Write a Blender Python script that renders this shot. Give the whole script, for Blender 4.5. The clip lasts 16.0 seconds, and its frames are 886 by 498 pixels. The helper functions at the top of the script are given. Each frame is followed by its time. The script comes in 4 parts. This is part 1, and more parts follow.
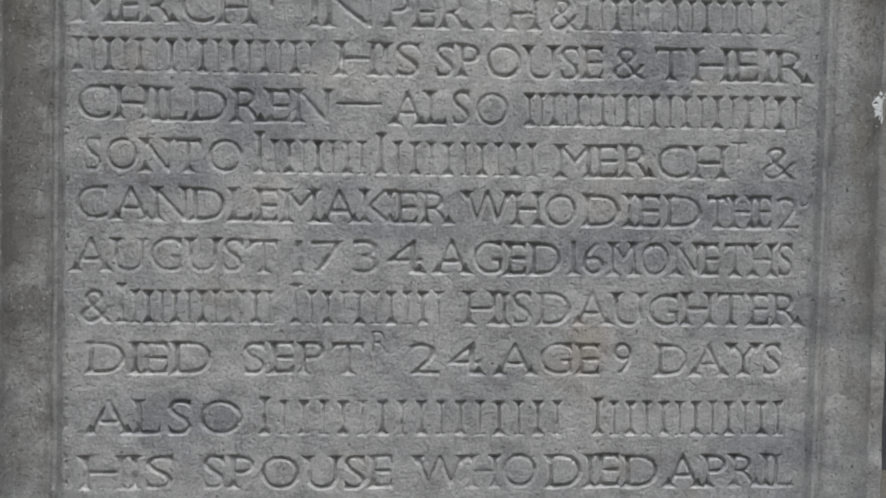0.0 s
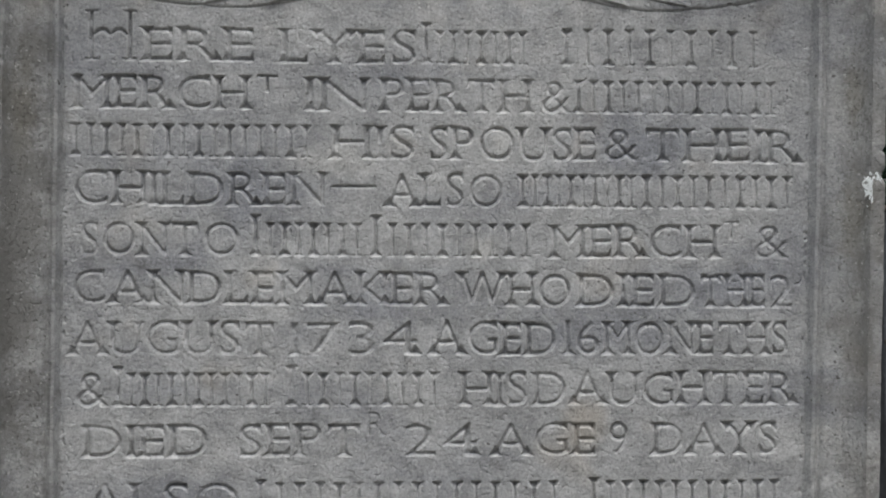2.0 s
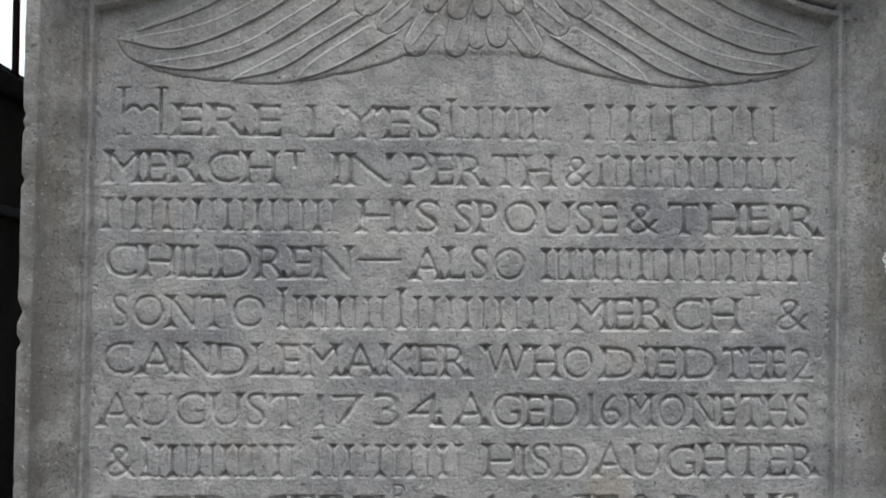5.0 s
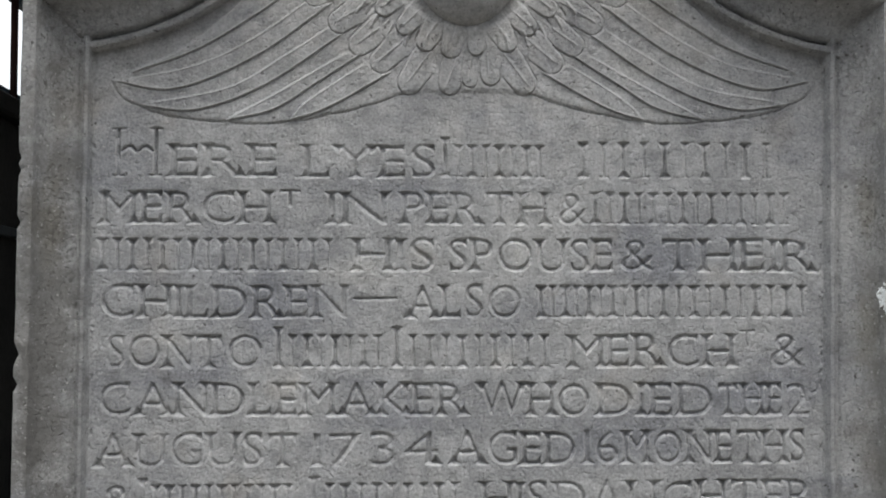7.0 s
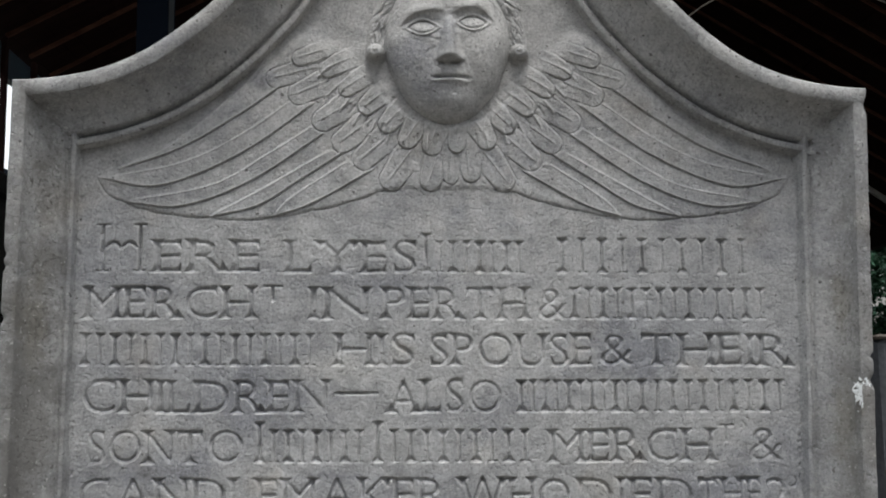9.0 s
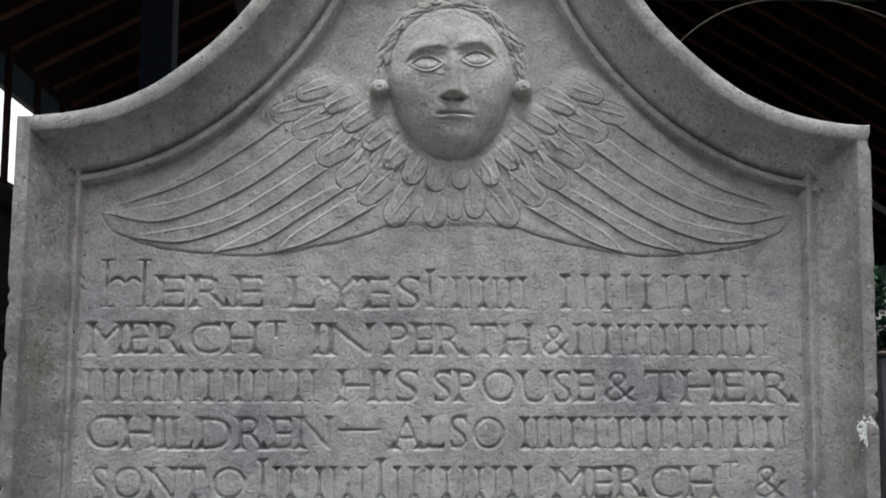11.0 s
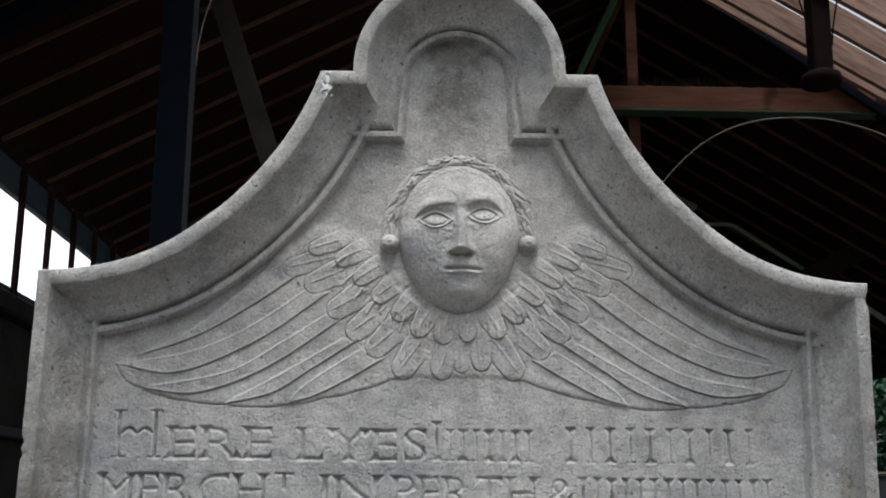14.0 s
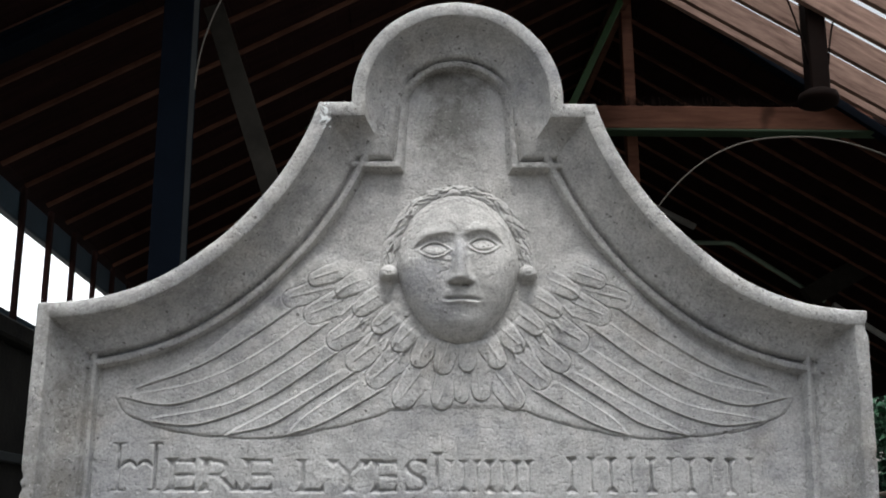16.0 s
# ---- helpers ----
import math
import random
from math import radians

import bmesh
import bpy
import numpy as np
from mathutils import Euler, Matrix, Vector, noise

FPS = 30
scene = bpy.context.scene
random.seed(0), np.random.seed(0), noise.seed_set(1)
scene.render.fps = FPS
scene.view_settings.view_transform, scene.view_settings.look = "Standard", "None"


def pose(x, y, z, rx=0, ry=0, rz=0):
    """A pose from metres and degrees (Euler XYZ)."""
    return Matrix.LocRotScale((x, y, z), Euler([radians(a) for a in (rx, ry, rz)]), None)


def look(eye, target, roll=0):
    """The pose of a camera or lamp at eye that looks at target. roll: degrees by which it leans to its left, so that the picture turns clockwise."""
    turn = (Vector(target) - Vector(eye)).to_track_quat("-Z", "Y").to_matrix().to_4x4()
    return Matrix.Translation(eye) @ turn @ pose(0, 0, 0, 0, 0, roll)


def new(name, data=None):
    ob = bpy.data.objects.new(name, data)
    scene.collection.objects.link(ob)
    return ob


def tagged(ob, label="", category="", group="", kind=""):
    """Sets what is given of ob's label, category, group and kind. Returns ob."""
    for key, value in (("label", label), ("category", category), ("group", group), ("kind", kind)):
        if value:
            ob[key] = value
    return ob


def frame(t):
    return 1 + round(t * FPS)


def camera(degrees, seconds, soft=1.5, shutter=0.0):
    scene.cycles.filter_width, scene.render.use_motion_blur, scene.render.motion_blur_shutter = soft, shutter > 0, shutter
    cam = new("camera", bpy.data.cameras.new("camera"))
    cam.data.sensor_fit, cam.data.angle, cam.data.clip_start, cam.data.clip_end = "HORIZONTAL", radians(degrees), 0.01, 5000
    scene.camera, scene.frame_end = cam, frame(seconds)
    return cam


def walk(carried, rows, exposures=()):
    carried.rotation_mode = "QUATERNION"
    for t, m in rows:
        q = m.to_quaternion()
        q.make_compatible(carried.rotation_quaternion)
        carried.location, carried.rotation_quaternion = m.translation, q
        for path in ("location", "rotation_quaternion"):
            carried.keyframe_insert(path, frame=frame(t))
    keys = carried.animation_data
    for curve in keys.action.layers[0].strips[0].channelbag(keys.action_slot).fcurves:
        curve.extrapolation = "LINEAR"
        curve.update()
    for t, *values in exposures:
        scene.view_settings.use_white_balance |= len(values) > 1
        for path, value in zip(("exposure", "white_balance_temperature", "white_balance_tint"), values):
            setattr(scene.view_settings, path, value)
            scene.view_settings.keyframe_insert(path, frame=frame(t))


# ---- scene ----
cam = camera(44.0, 16.0, soft=1.9)
PATH = [
    (0, (-0.048, -0.921, 1.071), (0.038, 1.077, 1.039), 0.2),
    (0.5, (-0.05, -0.921, 1.08), (0.023, 1.077, 1.064), 0.1),
    (1, (-0.048, -0.922, 1.089), (0.034, 1.076, 1.088), -0.1),
    (1.5, (-0.046, -0.924, 1.099), (0.042, 1.074, 1.112), -0.2),
    (2, (-0.043, -0.927, 1.105), (0.041, 1.071, 1.147), -0.2),
    (2.5, (-0.046, -0.931, 1.114), (0.04, 1.066, 1.184), 0.0),
    (3, (-0.047, -0.934, 1.12), (0.037, 1.063, 1.204), 0.0),
    (3.5, (-0.049, -0.935, 1.122), (0.031, 1.062, 1.203), 0.1),
    (4, (-0.053, -0.938, 1.133), (0.023, 1.058, 1.235), 0.1),
    (4.2, (-0.057, -0.94, 1.137), (0.011, 1.056, 1.238), -0.0),
    (6.5, (-0.052, -0.94, 1.142), (0.013, 1.057, 1.244), -0.2),
    (7, (-0.052, -0.944, 1.161), (0.015, 1.051, 1.285), -0.5),
    (7.5, (-0.047, -0.949, 1.169), (0.035, 1.043, 1.331), -0.6),
    (8, (-0.044, -0.955, 1.183), (0.034, 1.036, 1.364), -0.6),
    (8.5, (-0.047, -0.957, 1.18), (0.046, 1.027, 1.417), -0.6),
    (11, (-0.049, -0.96, 1.205), (0.04, 1.02, 1.473), -0.4),
    (11.5, (-0.045, -0.965, 1.209), (0.044, 1.011, 1.505), -0.5),
    (12, (-0.045, -0.975, 1.219), (0.028, 0.993, 1.569), -0.2),
    (12.5, (-0.049, -0.976, 1.222), (0.023, 0.988, 1.59), -0.1),
    (13, (-0.046, -0.982, 1.23), (0.035, 0.976, 1.631), -0.2),
    (13.5, (-0.048, -0.988, 1.236), (0.031, 0.964, 1.667), -0.1),
    (14, (-0.051, -0.99, 1.243), (0.025, 0.955, 1.7), 0.1),
    (14.5, (-0.052, -0.99, 1.244), (0.025, 0.954, 1.704), -0.0),
    (15, (-0.05, -0.992, 1.244), (0.028, 0.952, 1.708), -0.2),
    (15.5, (-0.048, -0.993, 1.249), (0.037, 0.946, 1.733), -0.3),
    (16, (-0.051, -0.993, 1.252), (0.026, 0.944, 1.744), -0.3),
]
walk(cam, [(t, look(eye, target, roll)) for t, eye, target, roll in PATH], [(0, -0.81), (4, -0.78), (8.5, -0.78), (11, -0.78), (13, -0.66), (14.5, -0.50), (16, -0.31)])

# ---- world and light ----
world = bpy.data.worlds.new("overcast_sky")
scene.world = world
world.use_nodes = True
wn = world.node_tree
sky = wn.nodes.new("ShaderNodeTexSky")
sky.sky_type, sky.sun_disc = "NISHITA", False
sky.sun_elevation, sky.sun_rotation = radians(73), radians(170)
sky.air_density, sky.dust_density = 1.4, 4.0
wn.nodes["Background"].inputs["Strength"].default_value = 0.15
pale = wn.nodes.new("ShaderNodeHueSaturation")
pale.inputs["Saturation"].default_value, pale.inputs["Value"].default_value = 0.25, 1.7
wn.links.new(sky.outputs[0], pale.inputs["Color"])
wn.links.new(pale.outputs[0], wn.nodes["Background"].inputs["Color"])
sun_data = bpy.data.lights.new("sun", "SUN")
sun_data.energy, sun_data.angle, sun_data.color = 3.9, radians(24), (1.0, 0.985, 0.96)
sun = new("sun", sun_data)
sun.matrix_world = look((0.06 * 6, -0.29 * 6, 0.955 * 6), (0, 0, 0))


# ---- materials ----
def material(name, rough=0.85, metal=0.0, gloss=0.25):
    """A material with its node tree, its shader and the place in metres as texture vector."""
    m = bpy.data.materials.new(name)
    m.use_nodes = True
    nt = m.node_tree
    sh = nt.nodes["Principled BSDF"]
    sh.inputs["Roughness"].default_value, sh.inputs["Metallic"].default_value = rough, metal
    co = nt.nodes.new("ShaderNodeTexCoord")
    sh.inputs["Specular IOR Level"].default_value = 0.5 if metal else gloss
    return m, nt, sh, co.outputs["Object"]


def noise_node(nt, vec, scale, detail=4.0, rough=0.6, stretch=None):
    if stretch:
        mp = nt.nodes.new("ShaderNodeMapping")
        mp.inputs["Scale"].default_value = stretch
        nt.links.new(vec, mp.inputs["Vector"])
        vec = mp.outputs[0]
    n = nt.nodes.new("ShaderNodeTexNoise")
    n.inputs["Scale"].default_value, n.inputs["Detail"].default_value, n.inputs["Roughness"].default_value = scale, detail, rough
    nt.links.new(vec, n.inputs["Vector"])
    return n.outputs["Fac"]


def ramp(nt, fac, *stops):
    r = nt.nodes.new("ShaderNodeValToRGB")
    while len(r.color_ramp.elements) < len(stops):
        r.color_ramp.elements.new(0.5)
    for e, (p, c) in zip(r.color_ramp.elements, stops):
        e.position, e.color = p, (*c, 1) if len(c) == 3 else c
    nt.links.new(fac, r.inputs[0])
    return r.outputs[0]


def blend(nt, a, b, fac, how="MIX"):
    m = nt.nodes.new("ShaderNodeMix")
    m.data_type, m.blend_type = "RGBA", how
    for socket, value in ((m.inputs["Factor"], fac), (m.inputs[6], a), (m.inputs[7], b)):
        if isinstance(value, (int, float)):
            socket.default_value = value
        elif isinstance(value, tuple):
            socket.default_value = (*value, 1)
        else:
            nt.links.new(value, socket)
    return m.outputs[2]


def bump(nt, sh, height, strength, distance):
    b = nt.nodes.new("ShaderNodeBump")
    b.inputs["Strength"].default_value, b.inputs["Distance"].default_value = strength, distance
    nt.links.new(height, b.inputs["Height"])
    nt.links.new(b.outputs[0], sh.inputs["Normal"])


def grey(v):
    return (v, v, v)


def tone_patch(nt, base, vec, at, size, colour, amount, ragged):
    """A patch of ragged outline round a place on the stone: weather stains, and light painted in."""
    mp = nt.nodes.new("ShaderNodeMapping")
    mp.vector_type = "TEXTURE"
    mp.inputs["Location"].default_value, mp.inputs["Scale"].default_value = (at[0], 0, at[1]), (size[0], 1, size[1])
    nt.links.new(vec, mp.inputs["Vector"])
    far = nt.nodes.new("ShaderNodeVectorMath")
    far.operation = "LENGTH"
    nt.links.new(mp.outputs[0], far.inputs[0])
    add = nt.nodes.new("ShaderNodeMath")
    add.operation = "MULTIPLY_ADD"
    nt.links.new(ragged, add.inputs[0])
    add.inputs[1].default_value = -2.4
    nt.links.new(far.outputs["Value"], add.inputs[2])
    out = nt.nodes.new("ShaderNodeMath")
    out.operation = "ADD"
    nt.links.new(add.outputs[0], out.inputs[0])
    out.inputs[1].default_value = 1.2
    return blend(nt, base, colour, ramp(nt, out.outputs[0], (0.25, grey(amount)), (0.60, grey(0.5 * amount)), (1.0, grey(0))))


def dots(nt, base, vec, at, size, amount=0.3):
    """A cluster of small dark weather pits."""
    mp = nt.nodes.new("ShaderNodeMapping")
    mp.vector_type = "TEXTURE"
    mp.inputs["Location"].default_value, mp.inputs["Scale"].default_value = (at[0], 0, at[1]), (size[0], 1, size[1])
    nt.links.new(vec, mp.inputs["Vector"])
    far = nt.nodes.new("ShaderNodeVectorMath")
    far.operation = "LENGTH"
    nt.links.new(mp.outputs[0], far.inputs[0])
    small = noise_node(nt, vec, 300.0, 1, 0.4, (1.25, 1.0, 0.8))
    return blend(nt, base, (0.05, 0.047, 0.045), blend(nt, ramp(nt, small, (0.585, grey(0)), (0.64, grey(amount))), grey(0), ramp(nt, far.outputs["Value"], (0.55, grey(0)), (1.0, grey(1)))))


def stone_material(name="grey_sandstone", coarse=0.0):
    m, nt, sh, vec = material(name, 0.92)
    broad = noise_node(nt, vec, 7.0, 5, 0.6)
    base = ramp(nt, broad, (0.30, (0.350, 0.357, 0.364)), (0.52, (0.448, 0.455, 0.458)), (0.75, (0.525, 0.529, 0.524)))
    bands = noise_node(nt, vec, 5.5, 5, 0.65, (1.0, 1.0, 2.6))
    base = blend(nt, base, (0.245, 0.255, 0.285), ramp(nt, bands, (0.50, grey(0)), (0.68, grey(0.62))))
    ochre = noise_node(nt, vec, 13.0, 3, 0.5)
    base = blend(nt, base, (0.40, 0.345, 0.27), ramp(nt, ochre, (0.60, grey(0)), (0.78, grey(0.5))))
    ragged = noise_node(nt, vec, 30.0, 6, 0.7)
    slate = (0.225, 0.235, 0.265)
    # warm stone above lightened, upper lines cooler and darker, to paint light fading downward
    base = tone_patch(nt, base, vec, (0.0, 1.53), (0.47, 0.23), (0.530, 0.522, 0.500), 0.60, ragged)
    base = tone_patch(nt, base, vec, (-0.24, 1.20), (0.16, 0.06), (0.30, 0.312, 0.335), 0.4, ragged)
    base = tone_patch(nt, base, vec, (0.22, 1.225), (0.14, 0.05), (0.30, 0.312, 0.335), 0.45, ragged)
    for at, size in (((-0.225, 0.915), (0.11, 0.035)), ((0.125, 1.052), (0.10, 0.030)), ((-0.165, 1.170), (0.06, 0.055)), ((0.165, 1.205), (0.05, 0.035)), ((0.23, 1.095), (0.09, 0.03)), ((-0.05, 1.075), (0.10, 0.022)), ((-0.245, 1.115), (0.07, 0.025))):
        base = tone_patch(nt, base, vec, at, size, slate, 0.55, ragged)
    # darker patch in the niche, darkest just under its arch
    base = tone_patch(nt, base, vec, (0.0, 1.628), (0.045, 0.055), (0.19, 0.19, 0.18), 0.9, ragged)
    base = tone_patch(nt, base, vec, (0.0, 1.668), (0.045, 0.020), (0.16, 0.157, 0.148), 0.7, ragged)
    base = tone_patch(nt, base, vec, (-0.028, 1.475), (0.032, 0.034), slate, 0.55, ragged)
    base = tone_patch(nt, base, vec, (0.002, 1.490), (0.012, 0.028), slate, 0.50, ragged)
    base = tone_patch(nt, base, vec, (-0.010, 1.445), (0.030, 0.022), slate, 0.45, ragged)
    base = tone_patch(nt, base, vec, (-0.160, 1.455), (0.022, 0.012), slate, 0.55, ragged)
    base = tone_patch(nt, base, vec, (0.235, 1.430), (0.035, 0.022), slate, 0.45, ragged)
    base = tone_patch(nt, base, vec, (-0.300, 1.290), (0.060, 0.060), (0.30, 0.312, 0.335), 0.45, ragged)
    base = tone_patch(nt, base, vec, (0.006, 1.545), (0.035, 0.020), (0.29, 0.288, 0.28), 0.45, ragged)
    for at, size in (((0.045, 1.215), (0.010, 0.013)), ((0.03, 1.125), (0.02, 0.012)), ((-0.10, 1.20), (0.05, 0.02))):
        base = tone_patch(nt, base, vec, at, size, (0.60, 0.60, 0.58), 0.6, ragged)
    grain = noise_node(nt, vec, 420.0, 3, 0.7)
    base = blend(nt, base, ramp(nt, grain, (0.32, grey(0.66)), (0.5, grey(1.0)), (0.70, grey(1.22))), 0.75, "MULTIPLY")
    mott = noise_node(nt, vec, 95.0, 4, 0.7)
    base = blend(nt, base, ramp(nt, mott, (0.34, grey(0.80)), (0.5, grey(1.0)), (0.68, grey(1.10))), 0.7, "MULTIPLY")
    patch = noise_node(nt, vec, 38.0, 5, 0.72)
    base = blend(nt, base, ramp(nt, patch, (0.36, grey(0.76)), (0.50, grey(1.0)), (0.66, grey(1.17))), 0.8, "MULTIPLY")
    pits = noise_node(nt, vec, 190.0, 2, 0.5)
    base = blend(nt, base, (0.07, 0.065, 0.06), ramp(nt, pits, (0.69 - 0.03 * coarse, grey(0)), (0.74 - 0.03 * coarse, grey(0.75))))
    if coarse:
        # lichen coat that also darkens the whole border for its dimmer light
        crust_shade = noise_node(nt, vec, 240.0, 4, 0.75)
        base = blend(nt, base, (0.15, 0.145, 0.13), ramp(nt, crust_shade, (0.30, grey(0)), (0.74, grey(0.36 * coarse))))
        olive, soot_shade = (0.23, 0.205, 0.14), (0.17, 0.165, 0.155)
        # broad side strips paint shade towards the stone's edges; narrow ones are streaks
        for at, size, colour, amount in (((-0.354, 1.15), (0.040, 0.38), soot_shade, 0.72), ((0.352, 1.15), (0.030, 0.38), soot_shade, 0.44), ((-0.350, 1.245), (0.012, 0.055), olive, 0.22), ((-0.359, 1.05), (0.008, 0.15), soot_shade, 0.5), ((0.341, 1.15), (0.010, 0.05), olive, 0.28), ((0.343, 1.245), (0.007, 0.04), olive, 0.25), ((0.346, 1.05), (0.006, 0.09), soot_shade, 0.5), ((-0.345, 1.35), (0.010, 0.06), soot_shade, 0.4)):
            base = tone_patch(nt, base, vec, at, size, colour, amount, ragged)
        for at, size in (((0.0, 1.683), (0.05, 0.022)), ((0.045, 1.63), (0.014, 0.05)), ((-0.045, 1.63), (0.014, 0.05)), ((0.165, 1.525), (0.022, 0.035)), ((0.215, 1.462), (0.035, 0.022)), ((0.275, 1.418), (0.045, 0.014)), ((-0.20, 1.465), (0.04, 0.02)), ((0.341, 1.26), (0.010, 0.035)), ((0.346, 1.225), (0.008, 0.05)), ((-0.345, 1.25), (0.016, 0.045)), ((0.330, 1.38), (0.006, 0.05)), ((-0.335, 1.37), (0.010, 0.05))):
            base = dots(nt, base, vec, at, size)
    fleck = noise_node(nt, vec, 310.0, 2, 0.5)
    base = blend(nt, base, (0.66, 0.66, 0.64), ramp(nt, fleck, (0.655, grey(0)), (0.72, grey(0.5))))
    # worn, chalky arrises; their pale tone also paints light caught along the edges
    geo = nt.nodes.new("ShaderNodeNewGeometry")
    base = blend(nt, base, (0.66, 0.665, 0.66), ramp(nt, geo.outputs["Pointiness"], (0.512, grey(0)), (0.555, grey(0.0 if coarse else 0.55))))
    nt.links.new(base, sh.inputs["Base Color"])
    h = noise_node(nt, vec, 165.0, 6, 0.80)
    h = blend(nt, h, ramp(nt, noise_node(nt, vec, 330.0, 3, 0.6), (0.30, grey(0.0)), (0.44, grey(1.0)), (0.62, grey(1.0)), (0.74, grey(1.6))), 0.35 + 0.2 * coarse)
    bump(nt, sh, h, 0.85 + 0.15 * coarse, 0.0016 + 0.0007 * coarse)
    return m


def wood_material(name, dark, light, rough=0.7, axis=(1, 1, 1), scale=6.0, pitch=0.0):
    """Timber with its grain along x, or along a slope that falls by pitch degrees."""
    m, nt, sh, vec = material(name, rough, 0.0, 0.05)
    info = nt.nodes.new("ShaderNodeObjectInfo")
    if pitch:
        slope = nt.nodes.new("ShaderNodeMapping")
        slope.inputs["Rotation"].default_value = (0, radians(-pitch), 0)
        nt.links.new(vec, slope.inputs["Vector"])
        vec = slope.outputs[0]
    grain = noise_node(nt, vec, scale, 6, 0.65, axis)
    col = ramp(nt, grain, (0.3, dark), (0.7, light))
    knots = noise_node(nt, vec, 3.0, 2, 0.5)
    col = blend(nt, col, tuple(0.45 * v for v in dark), ramp(nt, knots, (0.66, grey(0)), (0.74, grey(0.8))))
    tone = ramp(nt, info.outputs["Random"], (0.0, grey(0.75)), (1.0, grey(1.2)))
    col = blend(nt, col, tone, 1.0, "MULTIPLY")
    nt.links.new(col, sh.inputs["Base Color"])
    bump(nt, sh, grain, 0.3, 0.004)
    return m


def paint_material(name, colour, rough=0.5, metal=0.0, worn=0.25, gloss=0.25):
    m, nt, sh, vec = material(name, rough, metal, gloss)
    n = noise_node(nt, vec, 9.0, 5, 0.6)
    col = blend(nt, colour, tuple(0.5 * v for v in colour), ramp(nt, n, (0.45, grey(0)), (0.75, grey(worn * 2))))
    fine = noise_node(nt, vec, 60.0, 3, 0.6)
    col = blend(nt, col, ramp(nt, fine, (0.3, grey(0.85)), (0.7, grey(1.12))), 1.0, "MULTIPLY")
    nt.links.new(col, sh.inputs["Base Color"])
    bump(nt, sh, fine, 0.12, 0.002)
    return m


def masonry_material(name, a, b):
    m, nt, sh, vec = material(name, 0.9)
    n = noise_node(nt, vec, 2.2, 6, 0.65)
    f = noise_node(nt, vec, 35.0, 4, 0.65)
    col = blend(nt, ramp(nt, n, (0.3, a), (0.7, b)), ramp(nt, f, (0.3, grey(0.7)), (0.7, grey(1.2))), 0.9, "MULTIPLY")
    nt.links.new(col, sh.inputs["Base Color"])
    bump(nt, sh, f, 0.5, 0.01)
    return m


def leaf_material():
    m, nt, sh, vec = material("leaf", 0.55)
    geo = nt.nodes.new("ShaderNodeNewGeometry")
    col = ramp(nt, geo.outputs["Random Per Island"], (0.0, (0.015, 0.045, 0.024)), (0.75, (0.040, 0.115, 0.062)), (0.90, (0.10, 0.24, 0.15)), (1.0, (0.16, 0.32, 0.22)))
    nt.links.new(col, sh.inputs["Base Color"])
    return m


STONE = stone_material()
CRUSTED_SHADED = stone_material("lichen_crusted_shaded_sandstone", 0.65)
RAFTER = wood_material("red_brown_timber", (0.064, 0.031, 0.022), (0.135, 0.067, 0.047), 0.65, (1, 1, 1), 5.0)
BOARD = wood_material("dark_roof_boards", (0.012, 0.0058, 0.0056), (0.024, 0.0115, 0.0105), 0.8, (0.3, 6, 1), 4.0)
BEAM = wood_material("oiled_pine_beam", (0.066, 0.029, 0.019), (0.140, 0.066, 0.046), 0.6, (1, 8, 8), 3.0)
PLANK = wood_material("pale_lit_pine", (0.125, 0.078, 0.064), (0.33, 0.222, 0.180), 0.6, (1, 9, 9), 4.0, 31.0)
TIMBER = wood_material("grey_weathered_timber", (0.016, 0.0145, 0.0125), (0.032, 0.029, 0.025), 0.8)
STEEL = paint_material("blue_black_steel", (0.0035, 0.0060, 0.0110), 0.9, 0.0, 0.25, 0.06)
GREY_STEEL = paint_material("grey_steel_and_lit_side", (0.045, 0.052, 0.055), 0.5)
GREEN = paint_material("green_steel", (0.055, 0.115, 0.055), 0.5)
DULL_GREEN = paint_material("dull_green_steel", (0.030, 0.056, 0.032), 0.6)
PALE = paint_material("pale_grey_paint", (0.30, 0.31, 0.30), 0.5)
PALE_GREEN = paint_material("pale_green_paint", (0.22, 0.31, 0.24), 0.5)
EAVES = paint_material("blue_grey_steel", (0.042, 0.064, 0.084), 0.5)
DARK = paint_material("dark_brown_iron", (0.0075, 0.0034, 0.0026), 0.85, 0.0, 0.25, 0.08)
CABLE = paint_material("grey_cable", (0.13, 0.115, 0.10), 0.7)
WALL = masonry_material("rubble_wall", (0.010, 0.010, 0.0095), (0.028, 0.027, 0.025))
GRAVEL = masonry_material("gravel", (0.085, 0.080, 0.071), (0.155, 0.145, 0.13))
SLATE = masonry_material("blue_grey_plaster", (0.095, 0.102, 0.113), (0.145, 0.154, 0.170))
CHALK = paint_material("white_dropping", (0.74, 0.78, 0.79), 0.8, 0.0, 0.1)
BRIGHT = bpy.data.materials.new("white_sky")
BRIGHT.use_nodes = True
BRIGHT.node_tree.nodes["Principled BSDF"].inputs["Base Color"].default_value = (0, 0, 0, 1)
BRIGHT.node_tree.nodes["Principled BSDF"].inputs["Emission Color"].default_value = (0.93, 0.97, 1.0, 1)
BRIGHT.node_tree.nodes["Principled BSDF"].inputs["Emission Strength"].default_value = 2.2
LEAF = leaf_material()
POST = wood_material("dark_window_posts", (0.016, 0.008, 0.0075), (0.034, 0.016, 0.014), 0.7)
BARK = wood_material("bark", (0.05, 0.04, 0.03), (0.11, 0.09, 0.07), 0.9)


